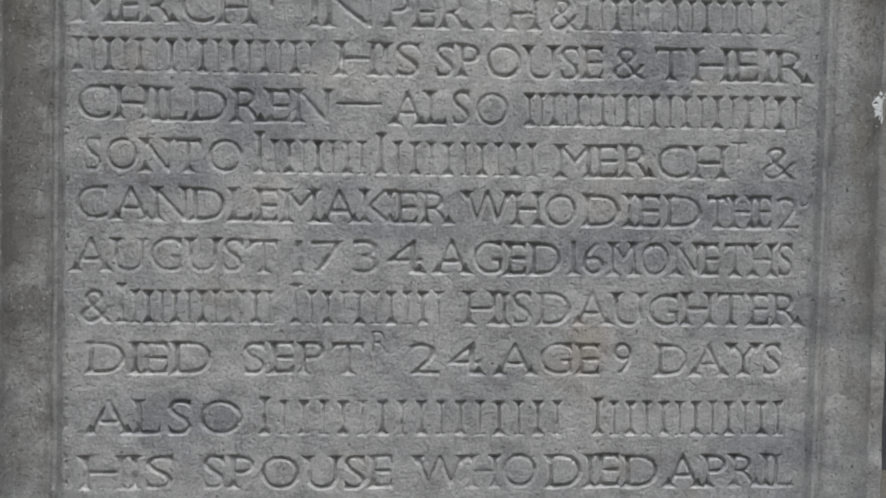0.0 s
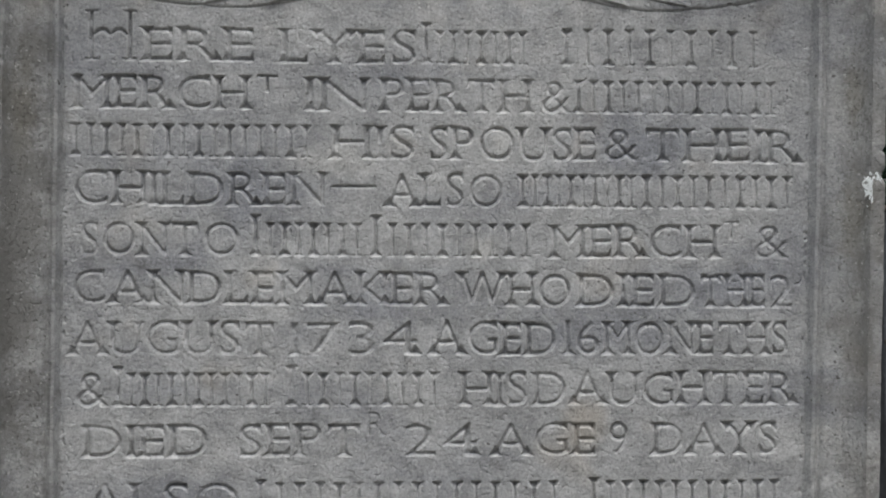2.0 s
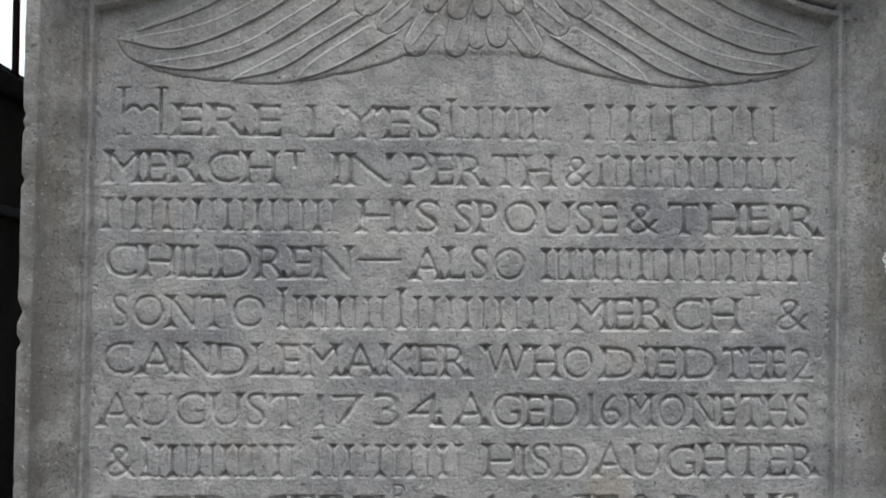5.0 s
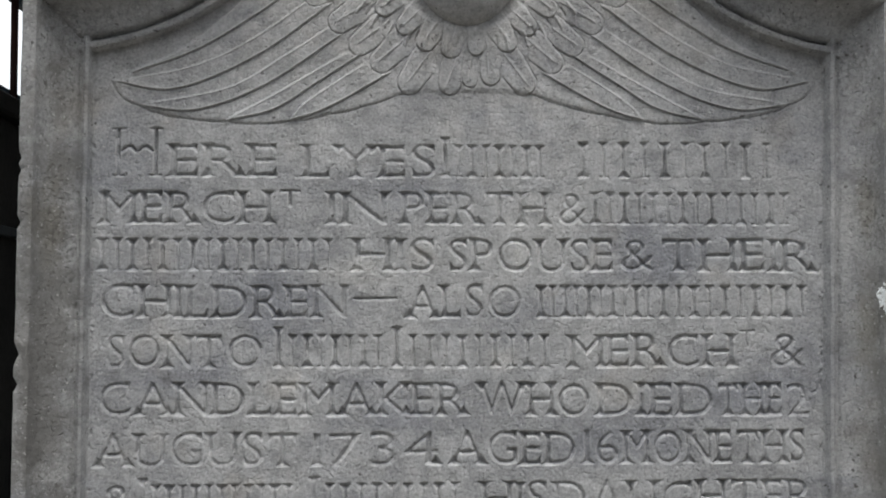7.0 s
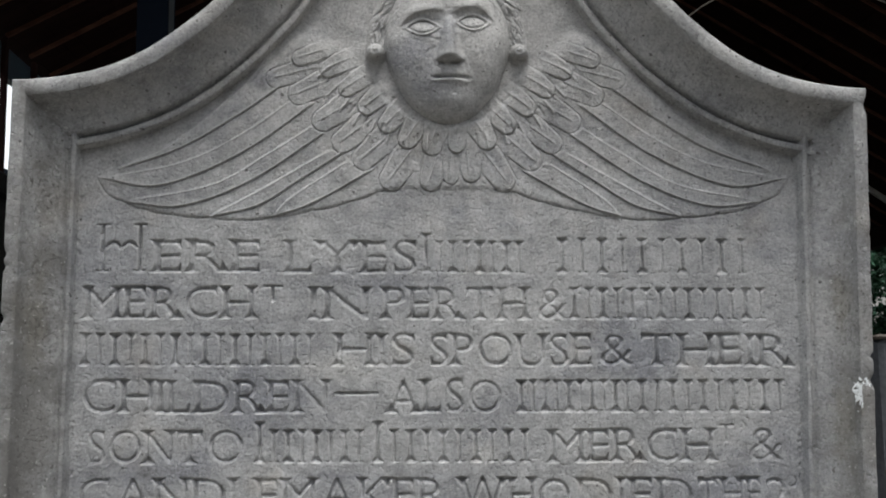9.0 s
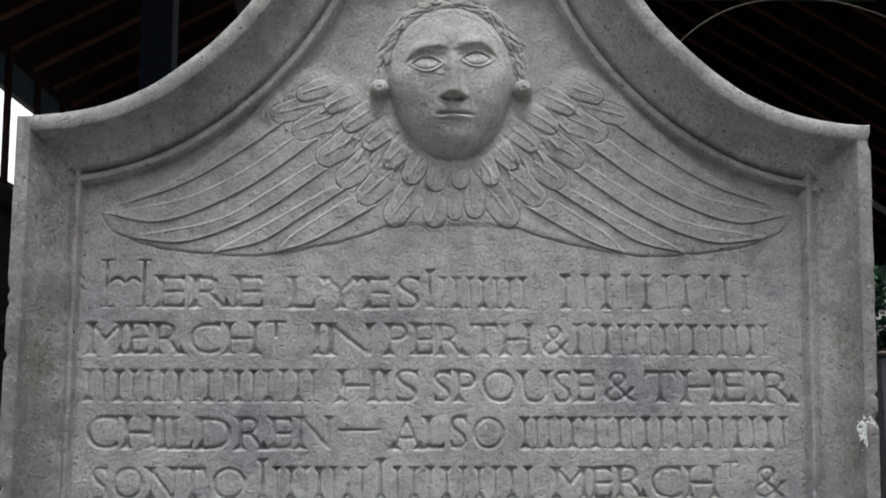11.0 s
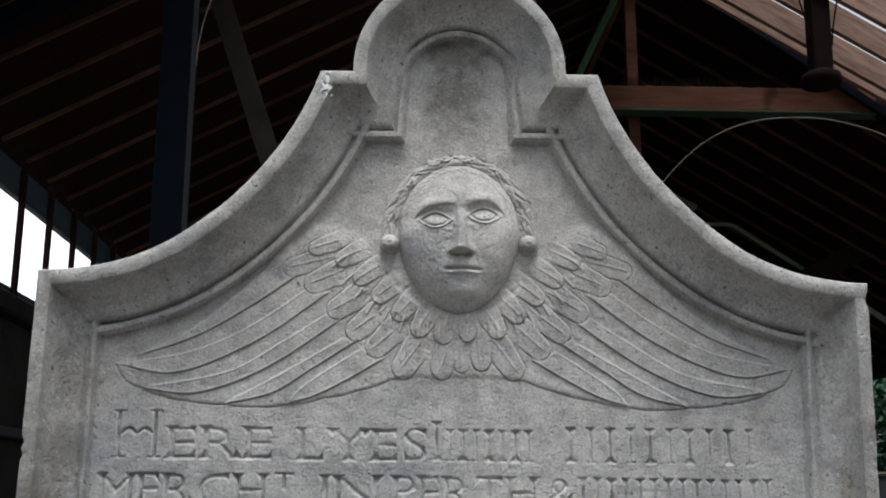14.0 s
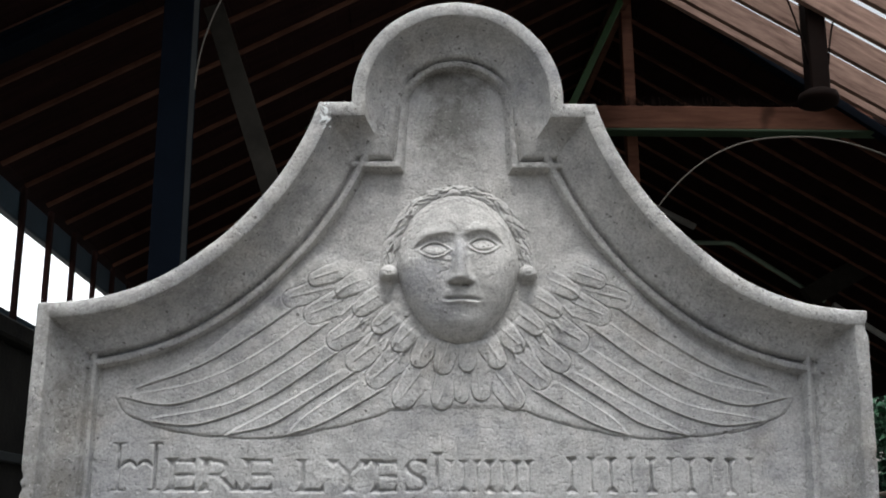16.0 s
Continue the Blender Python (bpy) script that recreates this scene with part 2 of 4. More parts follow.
# ---- mesh helpers ----
def part(name, bm, mat, parent=None, label="", smooth=False):
    """Links a bmesh as one mesh object, under a parent if there is one."""
    me = bpy.data.meshes.new(name)
    bm.to_mesh(me)
    bm.free()
    me.materials.append(mat)
    if smooth:
        me.shade_smooth()
    ob = new(name, me)
    ob.parent = parent
    if label:
        ob["label"] = label
    return ob


def holder(name, at=(0, 0, 0)):
    ob = new(name)
    ob.location = at
    return ob


def bar(a, b, width, depth, up=(0, 0, 1), bevel=0.004, bm=None):
    """A bevelled bar from a to b; depth runs along up as far as it can."""
    a, b = Vector(a), Vector(b)
    d = b - a
    side = d.cross(Vector(up)).normalized()
    top = side.cross(d).normalized()
    bm = bm or bmesh.new()
    got = bmesh.ops.create_cube(bm, size=1.0)
    m = Matrix((side * width, d, top * depth)).transposed().to_4x4()
    m.translation = (a + b) / 2
    bmesh.ops.transform(bm, matrix=m, verts=got["verts"])
    if bevel:
        edges = {e for v in got["verts"] for e in v.link_edges}
        bmesh.ops.bevel(bm, geom=list(edges), offset=bevel, segments=1, affect="EDGES")
    return bm


def tube(points, radius, sides=8, bm=None):
    """A round tube along a line of points."""
    bm = bm or bmesh.new()
    pts = [Vector([float(v) for v in p]) for p in points]
    rings = []
    for i, p in enumerate(pts):
        d = (pts[min(i + 1, len(pts) - 1)] - pts[max(i - 1, 0)]).normalized()
        s = d.cross(Vector((0.13, 0.97, 0.2))).normalized()
        u = s.cross(d)
        r = float(radius[i] if isinstance(radius, (list, tuple)) else radius)
        rings.append([bm.verts.new(p + r * (math.cos(a) * s + math.sin(a) * u)) for a in np.linspace(0, 2 * math.pi, sides, endpoint=False)])
    for r0, r1 in zip(rings, rings[1:]):
        for k in range(sides):
            bm.faces.new((r0[k], r0[(k + 1) % sides], r1[(k + 1) % sides], r1[k]))
    bm.faces.new(rings[0][::-1])
    bm.faces.new(rings[-1])
    bmesh.ops.recalc_face_normals(bm, faces=bm.faces)
    return bm


def lathe(profile, at, sides=28):
    """A turned body round a vertical axis: radius and height pairs."""
    bm = bmesh.new()
    rings = [[bm.verts.new((at[0] + r * math.cos(a), at[1] + r * math.sin(a), at[2] + h)) for a in np.linspace(0, 2 * math.pi, sides, endpoint=False)] for r, h in profile]
    for r0, r1 in zip(rings, rings[1:]):
        for k in range(sides):
            bm.faces.new((r0[k], r0[(k + 1) % sides], r1[(k + 1) % sides], r1[k]))
    bm.faces.new(rings[0][::-1])
    bm.faces.new(rings[-1])
    bmesh.ops.recalc_face_normals(bm, faces=bm.faces)
    return bm


# ---- ground and shelter ----
RIDGE_X, RIDGE_Z, SLOPE_L, SLOPE_R = 1.6, 5.10, 0.53, 0.60
WEST_X, EAST_X = -2.15, 5.3
ROOF_Y0, ROOF_Y1 = 2.7, 14.0


def roof_z(x):
    return RIDGE_Z - (SLOPE_L * (RIDGE_X - x) if x < RIDGE_X else SLOPE_R * (x - RIDGE_X))


def build_ground():
    bm = bmesh.new()
    xs = [-300, -60, -12, -6, -3, -1, 0, 1, 3, 6, 12, 60, 300]
    grid = [[bm.verts.new((x, y, 0.02 * noise.noise((x * 0.7, y * 0.7, 0)) - 0.02)) for x in xs] for y in xs]
    for r0, r1 in zip(grid, grid[1:]):
        for k in range(len(xs) - 1):
            bm.faces.new((r0[k], r0[k + 1], r1[k + 1], r1[k]))
    tagged(part("ground", bm, GRAVEL), "dull grey gravel ground round the gravestone", "ground", kind="structure")


def build_walls():
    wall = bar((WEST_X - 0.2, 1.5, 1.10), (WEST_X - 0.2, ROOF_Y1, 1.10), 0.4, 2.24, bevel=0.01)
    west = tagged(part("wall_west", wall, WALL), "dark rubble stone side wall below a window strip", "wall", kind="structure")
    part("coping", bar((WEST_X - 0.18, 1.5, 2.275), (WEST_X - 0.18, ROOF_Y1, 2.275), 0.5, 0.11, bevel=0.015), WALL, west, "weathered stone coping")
    part("ledge", bar((WEST_X + 0.03, 1.5, 1.62), (WEST_X + 0.03, ROOF_Y1, 1.62), 0.06, 0.05, bevel=0.006), GREY_STEEL, west, "grey rail along the wall")
    top = bar((WEST_X - 0.062, 1.5, 3.005), (WEST_X - 0.062, ROOF_Y1, 3.005), 0.06, 0.17, bevel=0.01)
    part("wall_plate", top, EAVES, west, "blue-grey steel plate under the eaves")
    part("window_sill", bar((WEST_X - 0.092, 1.5, 2.368), (WEST_X - 0.092, ROOF_Y1, 2.368), 0.12, 0.08, bevel=0.006), EAVES, west, "blue-grey steel sill")
    north = bar((WEST_X - 0.4, ROOF_Y1 + 0.1, 1.3), (EAST_X, ROOF_Y1 + 0.1, 1.3), 0.2, 2.6, bevel=0.01)
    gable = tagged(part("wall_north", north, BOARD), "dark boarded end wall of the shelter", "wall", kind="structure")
    bm = bmesh.new()
    vs = [bm.verts.new((x, y, z)) for y in (ROOF_Y1 + 0.02, ROOF_Y1 + 0.18) for x, z in ((WEST_X, 2.6), (EAST_X, 2.6), (EAST_X, roof_z(EAST_X)), (RIDGE_X, RIDGE_Z), (WEST_X, roof_z(WEST_X)))]
    bm.faces.new(vs[:5])
    bm.faces.new(vs[5:][::-1])
    for k in range(5):
        bm.faces.new((vs[k], vs[5 + k], vs[5 + (k + 1) % 5], vs[(k + 1) % 5]))
    bmesh.ops.recalc_face_normals(bm, faces=bm.faces)
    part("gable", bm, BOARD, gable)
    # unseen wall added behind the camera to cut low front light
    blocker = bar((-9, -5.2, 1.7), (9, -5.2, 1.7), 0.4, 3.5, bevel=0.01)
    tagged(part("wall_south", blocker, WALL), "added unseen dark wall that blocks low light from the front", "wall", kind="structure")
    bm = bmesh.new()
    bm.faces.new([bm.verts.new((-30.0, y, z)) for y, z in ((-10, -2), (400, -2), (400, 160), (-10, 160))])
    tagged(part("backdrop", bm, BRIGHT), "plain white overcast sky beyond the side windows", "sky", kind="structure")
    # low wall along the open side, with a pale coping and a pale band
    low = bar((2.19, 4.1, 0.66), (EAST_X, 4.1, 0.66), 0.2, 1.44, bevel=0.02)
    parapet = tagged(part("wall_east", low, SLATE), "low smooth blue-grey wall with pale coping and band", "wall", kind="structure")
    part("coping", bar((2.17, 4.1, 1.392), (EAST_X, 4.1, 1.392), 0.24, 0.02, bevel=0.009), CABLE, parapet, "thin pale grey coping")
    part("band", bar((2.18, 3.99, 0.78), (EAST_X, 3.99, 0.78), 0.024, 0.022, bevel=0.003), CABLE, parapet, "pale grey band")
    window = tagged(holder("window_1", (WEST_X - 0.1, 5, 2.33)), "open window strip with dark red-brown posts and white sky", "window", kind="structure")
    for y in np.arange(2.045, 12.5, 0.49):
        p = part("window_post", bar((WEST_X - 0.015, y, 2.325), (WEST_X - 0.015, y, 3.115), 0.030, 0.042, (0, 1, 0)), POST, None)
        p.parent, p.matrix_parent_inverse = window, Matrix.Translation(-window.location)


def build_roof():
    roof = tagged(holder("ceiling", (RIDGE_X, 8, RIDGE_Z)), "gabled shelter roof of dark boards on red-brown rafters", "roof", kind="structure")
    back = Matrix.Translation(-roof.location)

    def add(name, bm, mat, label=""):
        ob = part(name, bm, mat, roof, label)
        ob.matrix_parent_inverse = back
        return ob

    lifts = {"west_boards": 0.13, "east_boards": 0.06}
    for name, xa, xb, y0 in (("west_boards", WEST_X - 0.16, RIDGE_X, ROOF_Y0), ("east_boards", RIDGE_X, EAST_X + 0.3, 6.35)):
        bm = bmesh.new()
        n, lift = 46, lifts[name]
        for k in range(n):
            xs = [xa + (xb - xa) * (k + e) / n for e in (0.0, 0.985)]
            dz = 0.003 * math.sin(k * 2.1)
            v = [bm.verts.new((x, y, roof_z(x) + lift + dz + t)) for t in (0, 0.025) for x, y in ((xs[0], y0), (xs[1], y0), (xs[1], ROOF_Y1 + 0.2), (xs[0], ROOF_Y1 + 0.2))]
            for f in ((3, 2, 1, 0), (4, 5, 6, 7), (0, 1, 5, 4), (1, 2, 6, 5), (2, 3, 7, 6), (3, 0, 4, 7)):
                bm.faces.new([v[i] for i in f])
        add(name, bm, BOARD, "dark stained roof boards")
    bm = bmesh.new()
    for xa, xb, lift in ((WEST_X - 0.16, RIDGE_X, 0.13), (RIDGE_X, EAST_X + 0.3, 0.06)):
        v = [bm.verts.new((x, y, roof_z(x) + lift + 0.05)) for x, y in ((xa, ROOF_Y0 if xa < 0 else 6.35), (xb, ROOF_Y0 if xa < 0 else 6.35), (xb, ROOF_Y1 + 0.2), (xa, ROOF_Y1 + 0.2))]
        bm.faces.new(v)
    bmesh.ops.solidify(bm, geom=bm.faces[:], thickness=0.02)
    add("roof_covering", bm, STEEL, "dark sheet covering")
    for y in np.arange(2.78, ROOF_Y1, 0.40):
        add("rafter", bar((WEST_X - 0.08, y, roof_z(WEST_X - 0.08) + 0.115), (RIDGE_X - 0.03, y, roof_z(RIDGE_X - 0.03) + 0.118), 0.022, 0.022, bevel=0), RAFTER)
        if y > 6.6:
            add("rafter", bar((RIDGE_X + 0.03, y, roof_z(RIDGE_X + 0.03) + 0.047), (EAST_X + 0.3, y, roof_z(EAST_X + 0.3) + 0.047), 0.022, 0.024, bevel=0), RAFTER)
    # deep rafters of the open end, sky between them; their paler pine holds daylight
    for y in (6.22, *np.arange(5.98, 2.7, -0.33)):
        off, deep = (0.066, 0.100) if y > 6 else (0.03, 0.172)
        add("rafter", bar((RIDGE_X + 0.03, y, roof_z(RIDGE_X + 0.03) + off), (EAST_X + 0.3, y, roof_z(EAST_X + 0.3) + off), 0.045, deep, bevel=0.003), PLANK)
    add("ridge_board", bar((RIDGE_X, ROOF_Y0, RIDGE_Z + 0.02), (RIDGE_X, ROOF_Y1, RIDGE_Z + 0.02), 0.05, 0.24), RAFTER)
    add("eaves_beam", bar((EAST_X, 3.4, roof_z(EAST_X) - 0.12), (EAST_X, ROOF_Y1, roof_z(EAST_X) - 0.12), 0.14, 0.2), BOARD)


def build_frame():
    y = 3.60
    col = tagged(holder("steel_column", (-1.03, y, 0)), "blue-black steel column, the light on its side in paler grey", "column")
    inv = Matrix.Translation(-col.location)
    # web in paler grey: the light on the column's side is in its colour
    for name, yy, x, w, d, mat in (("flange", y - 0.092, -1.040, 0.130, 0.016, STEEL), ("web", y - 0.025, -1.036, 0.120, 0.118, GREY_STEEL), ("flange", y + 0.042, -1.040, 0.130, 0.016, STEEL)):
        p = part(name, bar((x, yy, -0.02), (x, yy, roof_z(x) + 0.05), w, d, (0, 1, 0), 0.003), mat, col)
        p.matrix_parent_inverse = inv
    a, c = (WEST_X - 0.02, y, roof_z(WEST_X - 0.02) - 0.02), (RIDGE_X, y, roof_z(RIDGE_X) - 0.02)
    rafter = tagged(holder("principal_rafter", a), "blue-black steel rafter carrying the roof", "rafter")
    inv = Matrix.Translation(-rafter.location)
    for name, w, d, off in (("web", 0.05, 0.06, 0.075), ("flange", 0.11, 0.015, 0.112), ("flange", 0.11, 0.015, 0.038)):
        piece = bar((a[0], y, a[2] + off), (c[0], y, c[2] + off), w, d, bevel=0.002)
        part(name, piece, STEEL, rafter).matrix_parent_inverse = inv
    strut = bar((-0.947, y + 0.25, 3.66), (0.282, y + 0.25, 0.0), 0.098, 0.10, (0, 1, 0))
    rake = tagged(holder("raking_strut", (0.282, y + 0.25, 0)), "dull grey raking timber strut under the roof", "strut")
    inv = Matrix.Translation(-rake.location)
    part("shaft", strut, TIMBER, rake).matrix_parent_inverse = inv
    tagged(part("hanging_cable", tube([(-0.845 - 0.092 * (1 - (1 - s) ** 2), y - 0.16, 3.50 - 0.42 * s) for s in np.linspace(0, 1, 16)], 0.0035), CABLE, smooth=True), "thin grey cable beside the steel column", "cable")


def build_truss():
    y = 6.40
    truss = tagged(holder("roof_truss", (RIDGE_X, y, 4.0)), "oiled pine roof truss with green steel fittings", "roof truss")
    inv = Matrix.Translation(-truss.location)

    def add(name, bm, mat, label="", parent=truss):
        ob = part(name, bm, mat, parent, label)
        if parent is truss:
            ob.matrix_parent_inverse = inv
        return ob

    tie = add("tie_beam", bar((-0.9, y, 4.10), (3.36, y, 4.10), 0.12, 0.17), BEAM, "red-brown pine tie beam")
    add("steel_flange", bar((-0.9, y - 0.005, 4.002), (3.42, y - 0.005, 4.002), 0.13, 0.018), DULL_GREEN, "dull green painted steel flange")
    add("king_post", bar((1.628, y + 0.125, 3.2), (1.628, y + 0.125, RIDGE_Z), 0.082, 0.10, (0, 1, 0)), BEAM)
    add("top_chord", bar((1.72, y - 0.05, 5.17), (4.9, y - 0.05, 2.96), 0.10, 0.065), STEEL, "blue-black steel top chord")
    add("brace", bar((1.57, y - 0.02, 5.03), (0.95, y - 0.02, 3.72), 0.05, 0.07, (0, 1, 0)), GREEN, "green painted steel brace")
    rng = random.Random(4)
    bm = bmesh.new()
    for k in range(230):
        x = 1.25 + 2.0 * k / 230 + rng.uniform(-0.004, 0.004)
        for s in (-1, 1):
            tip = (x + rng.uniform(-0.02, 0.02), y - 0.04 + s * rng.uniform(0.0, 0.04), 4.20 + rng.uniform(0.05, 0.09))
            a = bm.verts.new((x - 0.002, y - 0.04, 4.195))
            b = bm.verts.new((x + 0.002, y - 0.04, 4.195))
            c = bm.verts.new((x, y - 0.036, 4.195))
            t = bm.verts.new(tip)
            for f in ((a, b, t), (b, c, t), (c, a, t)):
                bm.faces.new(f)
    spikes = add("bird_spike_strip", bm, DARK, "strip of thin dark bird spikes")
    spikes["kind"] = "stuff"


def build_pendant():
    at = (2.585, 5.40, 3.86)
    lamp = tagged(holder("pendant_lamp", at), "dark iron pendant on a square timber drop post", "pendant lamp")
    inv = Matrix.Translation(-Vector(at))

    def add(name, bm, mat, label="", smooth=False):
        ob = part(name, bm, mat, lamp, label, smooth)
        ob.matrix_parent_inverse = inv
        return ob

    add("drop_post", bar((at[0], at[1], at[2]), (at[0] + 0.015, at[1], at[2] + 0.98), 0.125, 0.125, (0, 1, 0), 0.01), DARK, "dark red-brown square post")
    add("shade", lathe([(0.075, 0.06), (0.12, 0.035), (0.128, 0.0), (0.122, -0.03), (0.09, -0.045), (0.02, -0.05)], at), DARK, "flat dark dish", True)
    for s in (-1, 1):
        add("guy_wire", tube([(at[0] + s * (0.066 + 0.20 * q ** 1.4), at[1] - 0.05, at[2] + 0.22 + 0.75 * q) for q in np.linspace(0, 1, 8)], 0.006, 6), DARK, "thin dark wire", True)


def build_rails():
    y = 5.0
    q = (y + 0.993) / 7.393
    arc = []
    for a in np.linspace(0, 1, 40):
        x = 1.50 + 3.0 * a
        z = 3.98 - (0.412 * (2.87 - x) ** 2.69 if x < 2.87 else 0.37 * (x - 2.87) ** 1.85)
        arc.append((-0.05 + (x + 0.05) * q, y, 1.252 + (z - 1.252) * q))
    tagged(part("bent_rod", tube(arc, 0.0045), CABLE, smooth=True), "thin pale bent rod arching under the roof", "rod")
    y = 9.0
    pts = [(2.5, y, 3.866), (2.792, y, 3.864), (3.060, y, 3.864), (3.110, y, 3.850), (3.739, y, 3.437), (3.95, y, 3.30)]
    tagged(part("green_pipe", tube(pts, 0.021), PALE_GREEN, smooth=True), "pale green bent pipe below the rafters", "pipe")
    tagged(part("short_batten", bar((2.22, y + 0.3, 4.42), (2.84, y + 0.3, 4.10), 0.06, 0.05), PALE), "short pale grey batten under the rafters", "batten")
    tagged(part("diagonal_brace", bar((3.74, y - 0.1, 3.31), (5.50, y - 0.1, 4.28), 0.12, 0.20), TIMBER), "dark timber brace under the roof slope", "brace")
    tagged(part("pale_rail", bar((4.02, y, 3.27), (5.30, y, 2.40), 0.045, 0.045), PALE), "pale grey sloping rail near the eaves", "rail")


def build_shrubs():
    rng = random.Random(11)
    for n, (cx, cy, r, h) in enumerate(((6.6, 10.5, 1.1, 3.4), (6.2, 13.2, 1.2, 3.6), (7.4, 8.0, 1.2, 3.2))):
        tree = tagged(holder("shrub", (cx, cy, 0)), "tall green leafy shrub outside the open side", "shrub", "shrubs by the shelter")
        inv = Matrix.Translation(-tree.location)
        bm = tube([(cx + 0.05 * math.sin(3 * s), cy, h * 0.8 * s - 0.03) for s in np.linspace(0, 1, 7)], [0.07 - 0.05 * s for s in np.linspace(0, 1, 7)])
        for k in range(7):
            a = rng.uniform(0, 6.28)
            z = h * rng.uniform(0.2, 0.7)
            tube([(cx, cy, z), (cx + 0.5 * r * math.cos(a), cy + 0.5 * r * math.sin(a), z + 0.3), (cx + 0.9 * r * math.cos(a), cy + 0.9 * r * math.sin(a), z + 0.45)], [0.03, 0.02, 0.008], 5, bm)
        part("trunk", bm, BARK, tree).matrix_parent_inverse = inv
        clumps = [(cx + rng.gauss(0, 0.45 * r), cy + rng.gauss(0, 0.45 * r), rng.uniform(0.25, h)) for _ in range(60)]
        verts, faces = [], []
        for _ in range(21000):
            c = rng.choice(clumps)
            p = Vector((c[0] + rng.gauss(0, 0.16), c[1] + rng.gauss(0, 0.16), max(0.05, c[2] + rng.gauss(0, 0.16))))
            d = Vector((rng.gauss(0, 1), rng.gauss(0, 1), rng.gauss(-0.4, 0.7))).normalized()
            s = d.cross(Vector((rng.gauss(0, 1), rng.gauss(0, 1), rng.gauss(0, 1)))).normalized()
            ln, wd = rng.uniform(0.06, 0.12), rng.uniform(0.022, 0.038)
            i = len(verts)
            up = 0.25 * wd * s.cross(d)
            verts += [p, p + 0.5 * ln * d + wd * s + up, p + ln * d, p + 0.5 * ln * d - wd * s + up]
            faces += [(i, i + 1, i + 2), (i, i + 2, i + 3)]
        me = bpy.data.meshes.new("crown")
        me.from_pydata(verts, [], faces)
        me.materials.append(LEAF)
        crown = new("crown", me)
        crown.parent, crown.matrix_parent_inverse = tree, inv


build_ground()
build_walls()
build_roof()
build_frame()
build_truss()
build_pendant()
build_rails()
build_shrubs()


# ---- the gravestone ----
# The carved front is a fine relief: height over the sunk panel, which is the plane y = 0.
STEP = 0.0007
GX = np.arange(-0.3360, 0.3361, STEP)
GZ = np.arange(0.8360, 1.7161, STEP)
HEIGHT = np.zeros((len(GZ), len(GX)))
WING = np.zeros_like(HEIGHT, dtype=np.int8)
MID = 0.003
BASE = np.zeros_like(HEIGHT)
HALF, EAR_Z, STEP_Z, ARCH_R, ARCH_Z = 0.3700, 1.4458, 1.6368, 0.0993, 1.6405


def smooth_field(a, r):
    """Box blur, twice, by r cells each way."""
    for _ in range(2):
        for axis in (0, 1):
            pad = [(0, 0), (0, 0)]
            pad[axis] = (r + 1, r)
            c = np.cumsum(np.pad(a, pad, mode="edge"), axis=axis)
            n = a.shape[axis]
            hi, lo = (c[2 * r + 1:2 * r + 1 + n], c[:n]) if axis == 0 else (c[:, 2 * r + 1:2 * r + 1 + n], c[:, :n])
            a = (hi - lo) / (2 * r + 1)
    return a


def rough_field(shape, r, seed):
    f = smooth_field(np.random.RandomState(seed).normal(size=shape), r)
    return f / f.std()


def window_of(x0, x1, z0, z1):
    i = slice(max(0, int((z0 - GZ[0]) / STEP)), min(len(GZ), int((z1 - GZ[0]) / STEP) + 2))
    j = slice(max(0, int((x0 - GX[0]) / STEP)), min(len(GX), int((x1 - GX[0]) / STEP) + 2))
    return i, j


def line_distance(pts, reach):
    """The cells near a line of points, their distance from it, and how far along it they lie (0 to 1)."""
    pts = np.asarray(pts, float)
    i, j = window_of(pts[:, 0].min() - reach, pts[:, 0].max() + reach, pts[:, 1].min() - reach, pts[:, 1].max() + reach)
    X, Z = np.meshgrid(GX[j], GZ[i])
    best, along = np.full(X.shape, 9.0), np.zeros(X.shape)
    for k, (a, b) in enumerate(zip(pts, pts[1:])):
        d = b - a
        t = np.clip(((X - a[0]) * d[0] + (Z - a[1]) * d[1]) / max(d @ d, 1e-12), 0, 1)
        q = np.hypot(X - a[0] - t * d[0], Z - a[1] - t * d[1])
        near = q < best
        best[near], along[near] = q[near], ((k + t) / (len(pts) - 1))[near]
    return i, j, best, along


def stroke(pts, half, rise):
    """Cuts a groove (rise below 0) or lays a ridge along a line, fading out at its ends."""
    i, j, d, s = line_distance(pts, 2.5 * half)
    HEIGHT[i, j] += rise * np.exp(-((d / half) ** 2)) * np.clip(np.minimum(s, 1 - s) * 14, 0.25, 1)


def bow(a, b, sag, n=22):
    """A bowed line from a to b, hanging by sag at its middle."""
    t = np.linspace(0, 1, n)[:, None]
    a, b = np.array(a), np.array(b)
    c = (a + b) / 2 + np.array([0, 2 * sag])
    return (1 - t) ** 2 * a + 2 * t * (1 - t) * c + t**2 * b


def inside(poly, X, Z):
    hit = np.zeros(X.shape, bool)
    for (x0, z0), (x1, z1) in zip(poly, np.roll(poly, -1, 0)):
        if z0 != z1:
            hit ^= ((z0 > Z) != (z1 > Z)) & (X < (x1 - x0) * (Z - z0) / (z1 - z0) + x0)
    return hit


def flip(pts, side):
    """The left wing's places, or their mirror image for the right wing."""
    pts = np.asarray(pts, float)
    return pts if side < 0 else np.c_[1.2 * MID - pts[:, 0], pts[:, 1] - 0.001]


